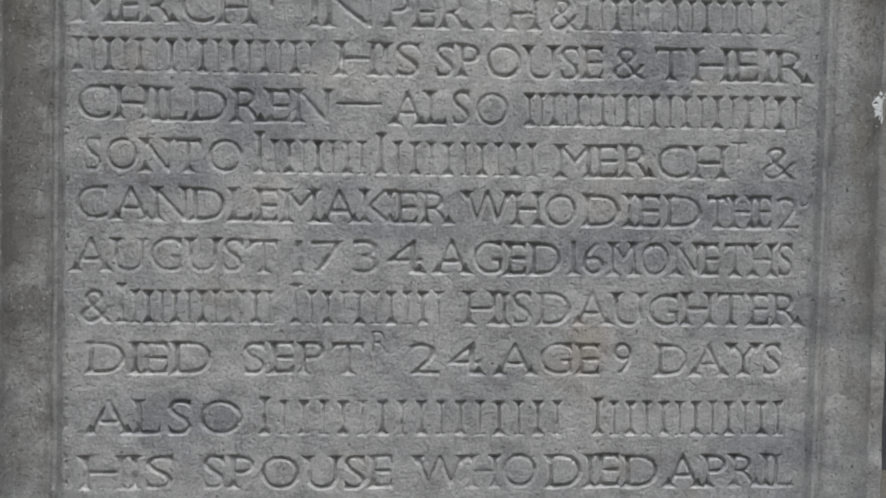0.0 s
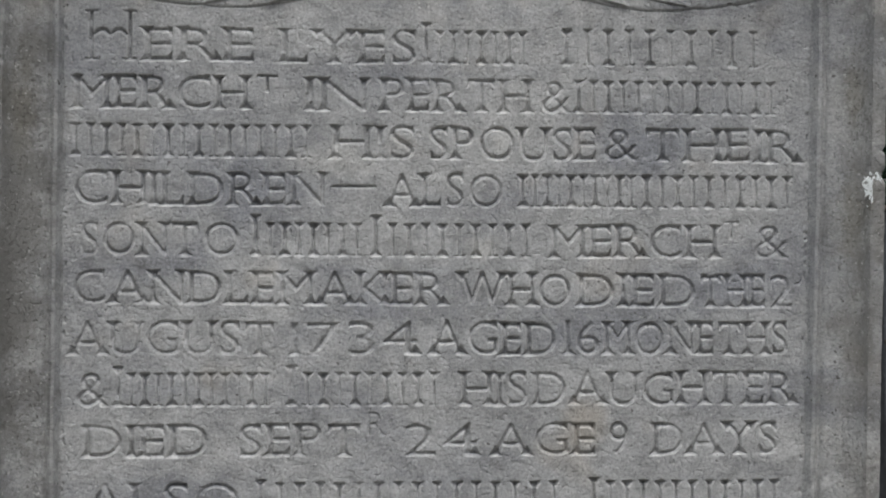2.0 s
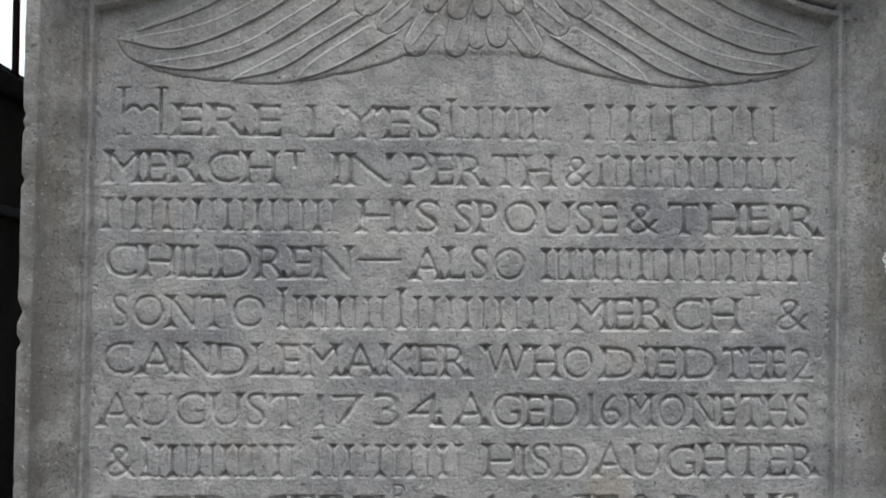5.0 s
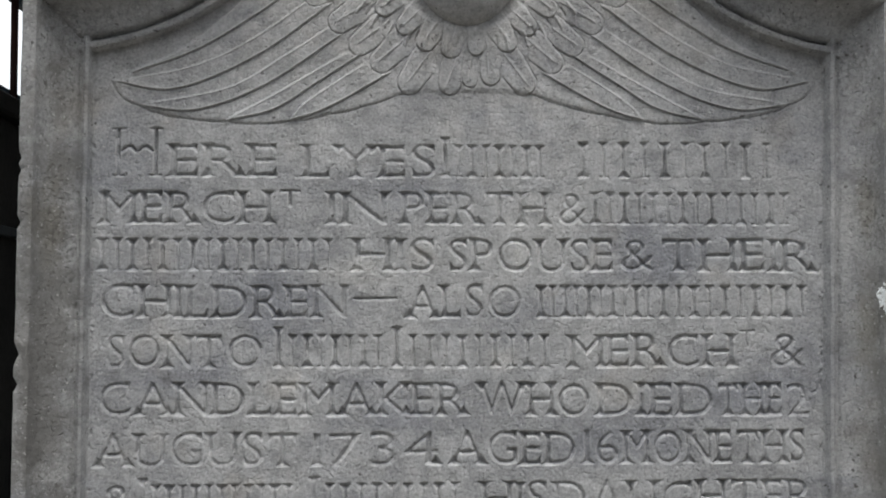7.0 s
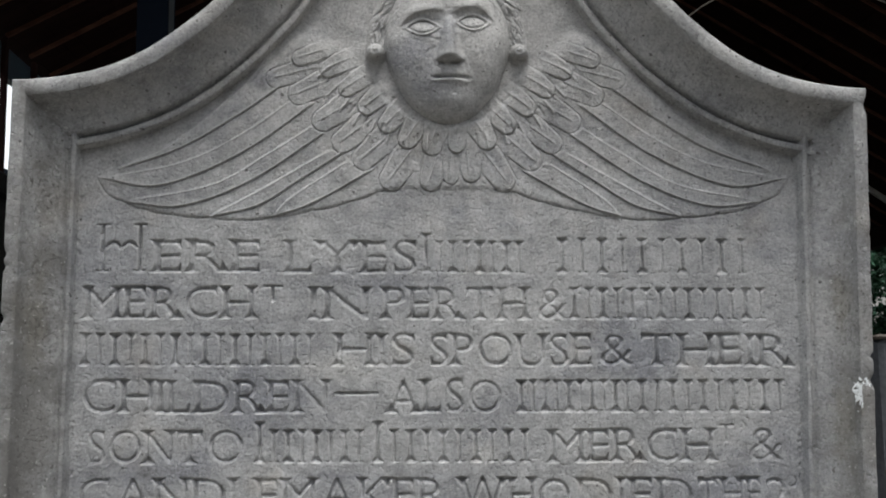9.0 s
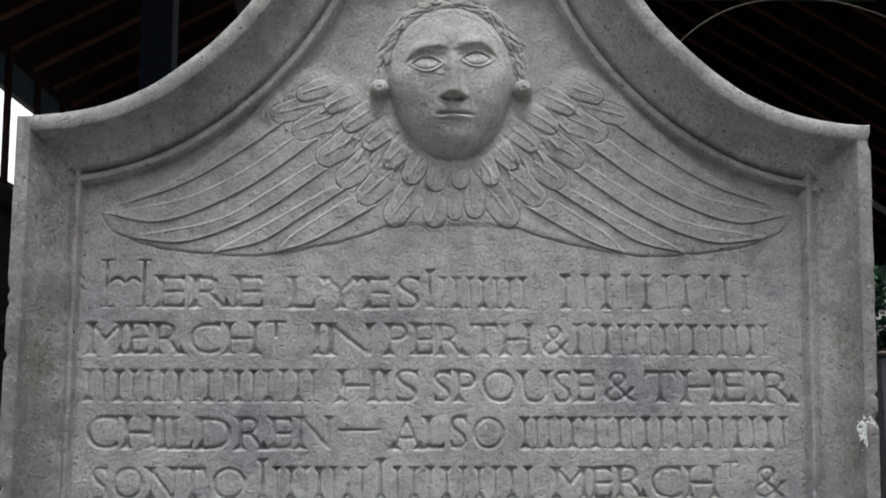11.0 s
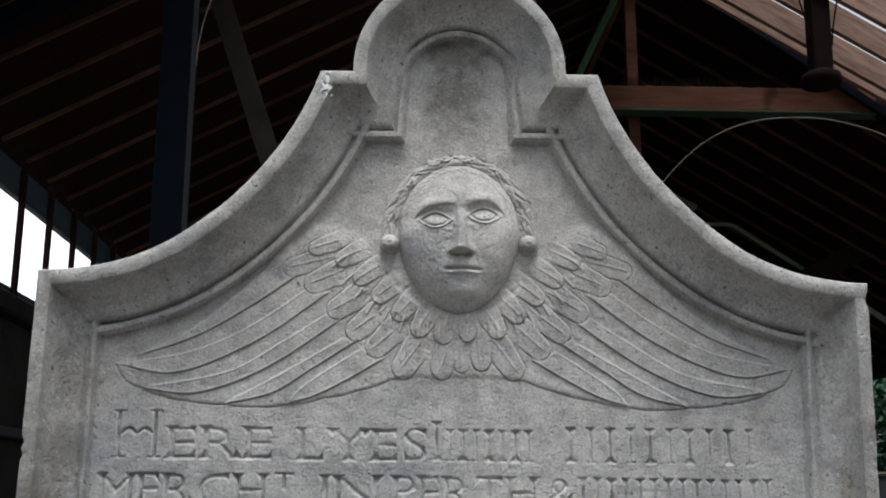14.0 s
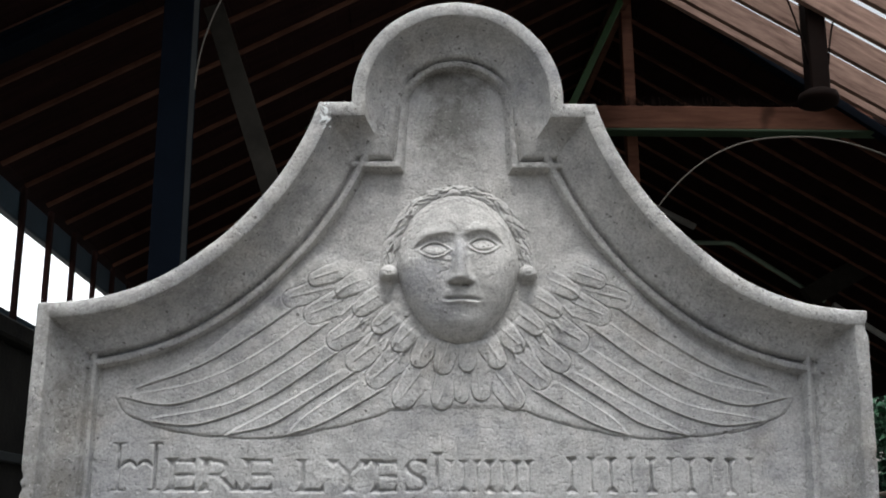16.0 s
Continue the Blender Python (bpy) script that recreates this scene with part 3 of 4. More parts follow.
def glide(pts, n=14):
    """A smooth line through a few points."""
    p = np.asarray(pts, float)
    p = np.r_[[2 * p[0] - p[1]], p, [2 * p[-1] - p[-2]]]
    t = np.linspace(0, 1, n, endpoint=False)[:, None]
    runs = [0.5 * (2 * b + (c - a) * t + (2 * a - 5 * b + 4 * c - d) * t**2 + (3 * b - a - 3 * c + d) * t**3) for a, b, c, d in zip(p, p[1:], p[2:], p[3:])]
    return np.concatenate(runs + [p[-2:-1]])


# upper and lower edge of each long feather of the left wing, from root to tip
QUILLS = (
    (((-0.155, 1.480), (-0.181, 1.448), (-0.240, 1.397), (-0.287, 1.375)), ((-0.142, 1.451), (-0.183, 1.422), (-0.232, 1.393), (-0.287, 1.373))),
    (((-0.129, 1.441), (-0.182, 1.404), (-0.232, 1.380), (-0.290, 1.368)), ((-0.116, 1.433), (-0.180, 1.388), (-0.250, 1.359), (-0.304, 1.366))),
    (((-0.116, 1.414), (-0.156, 1.388), (-0.206, 1.360), (-0.278, 1.346)), ((-0.103, 1.409), (-0.170, 1.364), (-0.230, 1.341), (-0.279, 1.344))),
    (((-0.102, 1.391), (-0.155, 1.360), (-0.182, 1.345), (-0.205, 1.333)), ((-0.085, 1.392), (-0.130, 1.363), (-0.165, 1.341), (-0.206, 1.331))),
    (((-0.087, 1.381), (-0.115, 1.363), (-0.138, 1.347), (-0.151, 1.333)), ((-0.063, 1.374), (-0.104, 1.350), (-0.129, 1.338), (-0.153, 1.331))),
)
LOWER = ((-0.045, 1.358), (-0.059, 1.354), (-0.084, 1.345), (-0.119, 1.337), (-0.152, 1.331), (-0.179, 1.329), (-0.206, 1.331), (-0.240, 1.334), (-0.265, 1.339), (-0.280, 1.345), (-0.296, 1.352), (-0.305, 1.366))
SHOULDER = ((-0.155, 1.480), (-0.146, 1.491), (-0.128, 1.497), (-0.107, 1.493), (-0.091, 1.480), (-0.076, 1.462), (-0.054, 1.438), (-0.030, 1.420), (0.003, 1.412), (0.003, 1.358))
# tip, bearing and half width of the short feathers, outer row and inner row
OUTER = ((-0.159, 1.453, 197, 0.0105), (-0.139, 1.437, 206, 0.0122), (-0.117, 1.412, 214, 0.0125), (-0.099, 1.392, 219, 0.0125), (-0.080, 1.376, 224, 0.0128), (-0.054, 1.356, 236, 0.0132), (-0.016, 1.354, 254, 0.0122))
INNER = ((-0.136, 1.471, 202, 0.0090), (-0.111, 1.460, 210, 0.0100), (-0.094, 1.442, 217, 0.0100), (-0.076, 1.425, 222, 0.0102), (-0.057, 1.408, 229, 0.0105), (-0.038, 1.393, 240, 0.0110), (-0.014, 1.386, 256, 0.0112))


def petal(tip, angle, length, half, lift, side):
    """A short round-ended feather laid over what is there."""
    d = np.array([math.cos(angle), math.sin(angle)])
    tip = np.array(tip)
    line = flip([tip - d * length, tip - d * half * 0.84], side)
    i, j, q, s = line_distance(line, half * 1.5)
    u = q / (half * (1 - 0.16 * np.clip((s - 0.55) / 0.45, 0, 1)))
    d = (line[1] - line[0]) / np.linalg.norm(line[1] - line[0])
    X, Z = np.meshgrid(GX[j], GZ[i])
    lean = np.clip(((X - line[0][0]) * d[1] - (Z - line[0][1]) * d[0]) / half, -1, 1) * side
    m = u < 1
    field = HEIGHT[i, j]
    soft = np.clip((1 - u) * 9, 0, 1) * np.clip(s * 6, 0, 1)
    top = BASE[i, j] + lift + 0.0012 * s - 0.0006 - 0.00035 * lean
    field[m] = (field * (1 - soft) + top * soft)[m]
    edge = np.clip(s * 2.4 - 1.2, 0.0, 1) + 0.35 * np.clip(-lean, 0, 1)
    field -= 0.0009 * np.exp(-(((u - 1.0) * half / 0.0007) ** 2)) * np.clip(edge, 0, 1)
    HEIGHT[i, j] = field
    w = np.array((-d[1], d[0])) * 0.15 * half * side
    stroke([line[0] * 0.8 + line[1] * 0.2, line[1] + d * half * 0.3 + w], 0.0008, 0.0007)


def carve_wing(side):
    hull = np.r_[glide(QUILLS[0][0])[::-1], np.array(SHOULDER)[1:], np.array(LOWER)]
    hull = flip(hull, side)
    i, j = window_of(hull[:, 0].min() - 0.01, hull[:, 0].max() + 0.01, hull[:, 1].min() - 0.01, hull[:, 1].max() + 0.01)
    X, Z = np.meshgrid(GX[j], GZ[i])
    m = inside(hull, X, Z)
    WING[i, j][m] = side
    # the wing swells from its lower edge to the shoulder
    swell = 0.0011 + 0.0036 * np.clip((Z - 1.37) / 0.11, 0, 1) ** 1.3
    high = np.clip((Z - 1.42) / 0.04, 0, 1)
    body = (smooth_field(m.astype(float), 2) * (1 - high) + smooth_field(m.astype(float), 9) * high) * swell
    HEIGHT[i, j] += body
    BASE[i, j] = np.maximum(BASE[i, j], body)
    for upper, lower in QUILLS:
        a, b = flip(glide(upper), side), flip(glide(lower), side)
        strip = inside(np.r_[a, b[::-1]], X, Z)
        HEIGHT[i, j] += 0.0010 * smooth_field(strip.astype(float), 1)
        stroke(a, 0.0007, 0.0009)
        stroke(b, 0.0007, -0.0013)
        stroke(b + np.array([0.0, 0.0014]), 0.0007, 0.0006)
    for a, b in zip(LOWER, LOWER[1:]):
        stroke(flip(bow(a, b, -0.0012, 8), side), 0.0009, -0.0010)
    for row, length, lift in ((OUTER, 0.054, 0.0005), (INNER, 0.036, 0.0011)):
        for k, (px, pz, bearing, half) in enumerate(row):
            if side < 0 or k < 6:
                petal((px, pz), radians(bearing), length, half, lift, side)
    for k in range(17):
        g = k / 16
        tip = np.array((-0.106 + 0.100 * g - 0.012 * math.sin(3.1 * g), 1.474 - 0.068 * g - 0.018 * math.sin(3.1 * g)))
        a = radians(216 + 52 * g)
        end = tip + np.array((math.cos(a), math.sin(a))) * (0.016 if k % 2 else 0.010)
        stroke(flip([tip, 0.5 * (tip + end) + (0, 0.0006), end], side), 0.0011, 0.0011 if k % 2 else -0.0012)


for side in (-1, 1):
    carve_wing(side)
for tip, ang, half, lift in (((0.024, 1.362), 279, 0.0105, 0.0004), ((0.004, 1.360), 266, 0.0085, 0.0003), ((0.010, 1.388), 270, 0.0092, 0.0012)):
    petal(tip, radians(ang), 0.036, half, lift, -1)

# the roll of hair beside and above the head, with a curl at each end
HEAD = (MID - 0.0005, 1.488)
hair = [(HEAD[0] + 0.0640 * math.cos(a), HEAD[1] + 0.0720 * math.sin(a)) for a in np.linspace(radians(-8), radians(188), 60)]
i, j, q, along = line_distance(hair, 0.02)
HEIGHT[i, j] = np.maximum(HEIGHT[i, j], 0.0031 * np.sqrt(np.clip(1 - (q / (0.0084 - 0.0026 * np.sin(along * math.pi))) ** 2, 0, 1)))
lock = random.Random(5)
for k in range(150):
    a = radians(-6 + 192 * k / 149)
    r = lock.uniform(-0.0060, 0.0060)
    p = np.array((HEAD[0] + (0.0640 + r) * math.cos(a), HEAD[1] + (0.0720 + r) * math.sin(a)))
    t = np.array((-math.sin(a), math.cos(a))) * lock.uniform(0.0035, 0.006) * (1 if a < math.pi / 2 else -1)
    o = np.array((math.cos(a), math.sin(a))) * lock.uniform(-0.003, 0.003)
    stroke([p - t - o, p + 0.2 * o, p + t + o], 0.0008, lock.choice((0.0008, -0.0011)))
for s in (-1, 1):
    curl = (HEAD[0] + s * 0.0645, HEAD[1] - 0.0085)
    i, j, q, along = line_distance([curl, (curl[0] + 1e-5, curl[1])], 0.02)
    flat = 1 / (1 + np.exp(-(GZ[i][:, None] - curl[1] + 0.0052) / 0.0004))
    HEIGHT[i, j] = np.maximum(HEIGHT[i, j], 0.0130 * flat * np.clip(1 - (q / 0.0086) ** 3, 0, 1) ** 0.6)
    stroke([(curl[0] + 0.0040 * math.cos(a) * (1 - a / 9), curl[1] + 0.0005 + 0.0040 * math.sin(a) * (1 - a / 9)) for a in np.linspace(0, 6.5, 24)], 0.0009, -0.0009)

# ---- the inscription ----
FINE = STEP / 2
CUT = np.zeros((2 * int(0.512 / STEP), 2 * len(GX)), bool)
CUT_Z0 = GZ[0]
SERIF = np.zeros_like(CUT)
GLYPHS = {}


def glyph(ch):
    """The built-in font's outline of one character, as triangles in a box one cap height high."""
    if ch not in GLYPHS:
        cu = bpy.data.curves.new("letter", "FONT")
        cu.body, cu.size, cu.resolution_u = ch, 1.0, 4
        ob = bpy.data.objects.new("letter", cu)
        scene.collection.objects.link(ob)
        me = bpy.data.meshes.new_from_object(ob.evaluated_get(bpy.context.evaluated_depsgraph_get()))
        me.calc_loop_triangles()
        v = np.array([p.co[:2] for p in me.vertices])
        t = np.array([p.vertices[:] for p in me.loop_triangles])
        bpy.data.objects.remove(ob)
        bpy.data.curves.remove(cu)
        bpy.data.meshes.remove(me)
        GLYPHS[ch] = v - (v[:, 0].min(), 0), t
    return GLYPHS[ch]


CAP = glyph("H")[0][:, 1].max()


def fill(tri, mask):
    """Marks the cells within a triangle given in metres."""
    p = (tri - (GX[0], CUT_Z0)) / FINE
    x0, z0 = np.floor(p.min(0)).astype(int)
    x1, z1 = np.ceil(p.max(0)).astype(int) + 1
    x0, z0, x1, z1 = max(x0, 0), max(z0, 0), min(x1, CUT.shape[1]), min(z1, CUT.shape[0])
    if x1 <= x0 or z1 <= z0:
        return
    X, Z = np.meshgrid(np.arange(x0, x1), np.arange(z0, z1))
    e = [(b[0] - a[0]) * (Z - a[1]) - (b[1] - a[1]) * (X - a[0]) for a, b in zip(p, np.roll(p, -1, 0))]
    mask[z0:z1, x0:x1] |= ((e[0] >= 0) & (e[1] >= 0) & (e[2] >= 0)) | ((e[0] <= 0) & (e[1] <= 0) & (e[2] <= 0))


def quad(x0, z0, x1, z1, skew=0.0):
    a, b, c, d = (x0, z0), (x1, z0 + skew), (x1, z1 + skew), (x0, z1)
    fill(np.array([a, b, c]), SERIF)
    fill(np.array([a, c, d]), SERIF)


# where each letter has serifs: top or bottom, left, middle or right; v: an upright tick
SERIFS = {
    "A": "bl br", "B": "tl bl", "C": "vtr", "D": "tl bl", "E": "tl bl vtr vbr", "G": "vtr", "H": "tl tr bl br", "I": "tm bm",
    "K": "tl tr bl br", "L": "tl bl vbr", "M": "tl tr bl br", "N": "tl tr bl", "P": "tl bl", "R": "tl bl br", "S": "vtr vbl", "T": "vtl vtr bm",
    "U": "tl tr", "W": "tl tr", "Y": "tl tr bm", "V": "tl tr", "1": "bm", "4": "br",
}
cutter = random.Random(7)


def word(text, x0, x1, z, cap, slope):
    """One word, cut letter by letter between x0 and x1."""
    gap = 0.16 * CAP
    size = []
    for ch in text:
        size.append(glyph(ch)[0][:, 0].max())
    scale = (x1 - x0) / (sum(size) + gap * (len(text) - 1))
    x = x0
    for ch, w in zip(text, size):
        v, t = glyph(ch)
        base = z + slope * x + cutter.uniform(-0.0005, 0.0005)
        tall = cap * cutter.uniform(0.97, 1.03) / CAP
        place = np.c_[x + v[:, 0] * scale, base + v[:, 1] * tall + slope * v[:, 0] * scale]
        for tri in t:
            fill(place[tri], CUT if cap > 0.022 else SERIF)
        wide, high, s = w * scale, cap, 0.0030
        for mark in SERIFS.get(ch, "").split() if cap > 0.022 else ():
            mx = {"l": x + 0.0018, "m": x + wide / 2, "r": x + wide - 0.0018}[mark[-1]]
            if mark[0] == "v":
                way = 1 if mark[-1] == "r" else -1
                end, drop = (base + high, -0.0088) if mark[1] == "t" else (base, 0.0088)
                fill(np.array([(mx + 0.0014 * way, end), (mx + 0.0016 * way, end + drop), (mx - 0.0046 * way, end)]), SERIF)
            else:
                mz = base + (high - 0.0011 if mark[0] == "t" else -0.0002)
                quad(mx - 0.0060, mz, mx + 0.0060, mz + 0.0013, slope * 0.010)
                way = -1 if mark[0] == "t" else 1
                fill(np.array([(mx - 0.0054, mz + 0.0008), (mx + 0.0054, mz + 0.0008), (mx, mz + 0.0008 + 0.0080 * way)]), SERIF)
        x += (w + gap) * scale


def bars(count, x0, x1, z, cap, slope, first=1.0):
    """Plain upright bars in place of a word."""
    pitch = (x1 - x0) / count
    for k in range(count):
        x = x0 + pitch * k
        h = cap * (first if k == 0 else 1.0)
        base = z + slope * x
        quad(x, base, x + 0.0031, base + h)
        quad(x - 0.0028, base, x + 0.0060, base + 0.0015)
        quad(x - 0.0028, base + h - 0.0015, x + 0.0060, base + h)
        for foot, way in ((base + 0.0008, 1), (base + h - 0.0008, -1)):
            fill(np.array([(x - 0.0038, foot), (x + 0.0069, foot), (x + 0.0016, foot + 0.0075 * way)]), SERIF)
        fill(np.array([(x + pitch * 0.52 - 0.0036, base + cap), (x + pitch * 0.52 + 0.0058, base + cap), (x + pitch * 0.52 + 0.0011, base + cap - 0.0070)]), SERIF)
        quad(x + pitch * 0.52, base, x + pitch * 0.52 + 0.0022, base + cap)
        quad(x + pitch * 0.52 - 0.0030, base, x + pitch * 0.52 + 0.0052, base + 0.0014)


def rule(x0, x1, z, thick=0.0022):
    quad(x0, z, x1, z + thick)


TILT_L = -0.0085
# line by line: the height of the baseline at x = 0, the cap height, then the words
z, c = 1.2818, 0.0285
for x in (-0.2985, -0.2665):
    quad(x - 0.0017, z + 0.0025, x + 0.0017, z + 0.0440)
    for foot in (z + 0.0025, z + 0.0426):
        quad(x - 0.0056, foot, x + 0.0056, foot + 0.0017)
for x in (-0.2965, -0.2825):
    stroke(bow((x, z + 0.0230), (x + 0.0135, z + 0.0230), 0.0050, 14), 0.0013, -0.0030)
word("ERE", -0.254, -0.163, z, c, TILT_L)
word("LYES", -0.139, -0.026, z, c, TILT_L)
bars(4, -0.019, 0.075, z, c, TILT_L, 1.25)
bars(5, 0.101, 0.280, z, c + 0.003, TILT_L)
z, c = 1.2412, 0.0280
word("MERCH", -0.312, -0.168, z, c, TILT_L)
word("T", -0.160, -0.143, z + 0.015, 0.015, TILT_L)
word("IN", -0.119, -0.068, z, c, TILT_L)
word("PERTH", -0.055, 0.071, z, c, TILT_L)
word("&", 0.081, 0.106, z, c, TILT_L)
bars(7, 0.111, 0.290, z, c, TILT_L)
z = 1.2005
bars(8, -0.313, -0.108, z, c, TILT_L)
word("HIS", -0.096, -0.028, z, c, TILT_L)
word("SPOUSE", -0.015, 0.127, z, c, TILT_L)
word("&", 0.134, 0.164, z, c, TILT_L)
word("THEIR", 0.170, 0.303, z, c, TILT_L)
z = 1.1605
word("CHILDREN", -0.312, -0.103, z, c, TILT_L)
rule(-0.098, -0.060, z + 0.016)
word("ALSO", -0.051, 0.047, z, c, TILT_L)
bars(5, 0.063, 0.166, z, c, TILT_L)
bars(5, 0.169, 0.304, z, c, TILT_L)
z = 1.1180
word("SON", -0.306, -0.235, z, c, TILT_L)
word("TO", -0.232, -0.175, z, c, TILT_L)
bars(4, -0.163, -0.066, z, c, TILT_L, 1.25)
bars(5, -0.062, 0.079, z, c, TILT_L, 1.25)
word("MERCH", 0.089, 0.231, z, c, TILT_L)
word("T", 0.236, 0.250, z + 0.016, 0.015, TILT_L)
word("&", 0.263, 0.293, z, c, TILT_L)
z = 1.0770
word("CANDLEMAKER", -0.313, -0.002, z, c, -0.012)
word("WHO", 0.010, 0.105, z, c, -0.012)
word("DIED", 0.112, 0.212, z, c, -0.012)
word("THE", 0.216, 0.272, z, c, -0.012)
word("2", 0.276, 0.296, z, c, -0.012)
word("D", 0.296, 0.304, z + 0.020, 0.010, -0.012)
z = 1.0352
word("AUGUST", -0.315, -0.146, z, c, -0.006)
word("1734", -0.132, -0.026, z, c, -0.006)
word("AGED", -0.014, 0.092, z, c, -0.006)
word("16", 0.100, 0.129, z, c, -0.006)
word("MONETHS", 0.134, 0.291, z, c, -0.006)
z = 0.9925
word("&", -0.310, -0.282, z, c, -0.005)
bars(6, -0.277, -0.144, z, c, -0.005, 1.2)
bars(5, -0.133, 0.000, z, c, -0.005, 1.2)
word("HIS", 0.012, 0.067, z, c, -0.005)
word("DAUGHTER", 0.074, 0.297, z, c, -0.005)
z = 0.9505
word("DIED", -0.303, -0.201, z, c - 0.001, -0.005)
word("SEPT", -0.175, -0.074, z, c - 0.001, -0.005)
word("R", -0.068, -0.053, z + 0.017, 0.020, -0.005)
word("24", -0.037, 0.024, z, c - 0.001, -0.005)
word("AGE", 0.038, 0.125, z, c - 0.001, -0.005)
word("9", 0.137, 0.153, z, c - 0.001, -0.005)
word("DAYS", 0.175, 0.281, z, c - 0.001, -0.005)
z = 0.8995
word("ALSO", -0.303, -0.175, z, c + 0.001, -0.005)
bars(8, -0.159, 0.104, z, c + 0.001, -0.005, 1.1)
bars(6, 0.122, 0.291, z, c + 0.001, -0.005, 1.1)
z = 0.8545
word("HIS", -0.308, -0.233, z, c, -0.002)
word("SPOUSE", -0.208, -0.050, z, c, -0.002)
word("WHO", -0.031, 0.072, z, c, -0.002)
word("DIED", 0.082, 0.176, z, c, -0.002)
word("APRIL", 0.183, 0.293, z, c, -0.002)

# V-shaped cuts, worn unevenly


def shrink(a, across, along):
    """The mask drawn in by so many cells across and along."""
    for n, axis in ((across, 1), (along, 0)):
        for _ in range(n):
            a = a & np.roll(a, 1, axis) & np.roll(a, -1, axis)
    return a


mask = CUT | SERIF
deep = np.zeros(CUT.shape)
for k in range(5):
    deep += mask
    mask = shrink(mask, 1, 1)
deep = smooth_field(deep / 3.0, 1)
wedge, mask = np.zeros(CUT.shape), SERIF
for k in range(5):
    wedge += mask
    mask = shrink(mask, 1, 1)
deep += 0.45 * smooth_field(wedge / 3.0, 1)
deep = 0.25 * (deep[::2, ::2] + deep[1::2, ::2] + deep[::2, 1::2] + deep[1::2, 1::2])
wear = 1 + 0.26 * rough_field(deep.shape, 5, 3) + 0.22 * rough_field(deep.shape, 40, 13)
HEIGHT[:deep.shape[0]] -= 0.0014 * deep * np.clip(wear, 0.30, 1.5)
# tool marks and weathering
HEIGHT += 0.00024 * rough_field(HEIGHT.shape, 22, 5) + 0.00014 * rough_field(HEIGHT.shape, 5, 6) + 0.00007 * rough_field(HEIGHT.shape, 1, 8)
# a broken corner of the panel
stroke([(0.3145, 1.3925), (0.3185, 1.3915), (0.3180, 1.3880)], 0.0020, -0.0045)
stroke([(0.3060, 1.3945), (0.3110, 1.3935)], 0.0026, 0.0020)
# small pits along the foot of the border
pit = random.Random(21)
for k in range(64):
    s = pit.choice((-1, 1))
    zz, ln = pit.uniform(0.84, 1.39), pit.uniform(0.001, 0.005)
    x = s * 0.3175 + (-0.030 if s > 0 else -0.009) * (EAR_Z - zz) + pit.uniform(-0.0012, 0.0012)
    stroke([(x, zz), (x + pit.uniform(-0.0005, 0.0005), zz + ln)], 0.0009, -0.0014)

NZ, NX = np.gradient(HEIGHT, STEP)
NORMAL = np.stack([-NX, -np.ones_like(NX), -NZ], -1)
NORMAL /= np.linalg.norm(NORMAL, axis=-1, keepdims=True)


def relief(name, cells, parent, label=""):
    """One piece of the carved front: the cells marked true, with normals that run on across the pieces."""
    ii, jj = np.nonzero(cells)
    w = HEIGHT.shape[1]
    corner = np.stack([ii * w + jj, ii * w + jj + 1, (ii + 1) * w + jj + 1, (ii + 1) * w + jj], 1)
    used, local = np.unique(corner, return_inverse=True)
    local = local.reshape(-1).astype(np.int32)
    iu, ju = used // w, used % w
    co = np.stack([GX[ju], -HEIGHT[iu, ju], GZ[iu]], 1)
    me = bpy.data.meshes.new(name)
    me.vertices.add(len(co))
    me.vertices.foreach_set("co", co.astype(np.float32).ravel())
    me.loops.add(len(local))
    me.loops.foreach_set("vertex_index", local)
    me.polygons.add(len(corner))
    me.polygons.foreach_set("loop_start", np.arange(0, len(local), 4, dtype=np.int32))
    me.update(calc_edges=True)
    me.shade_smooth()
    me.normals_split_custom_set_from_vertices(NORMAL[iu, ju].astype(np.float32).tolist())
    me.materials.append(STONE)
    ob = new(name, me)
    ob.parent = parent
    if label:
        ob["label"] = label
    return ob


# the outline of the stone, from the foot on one side over the top to the other


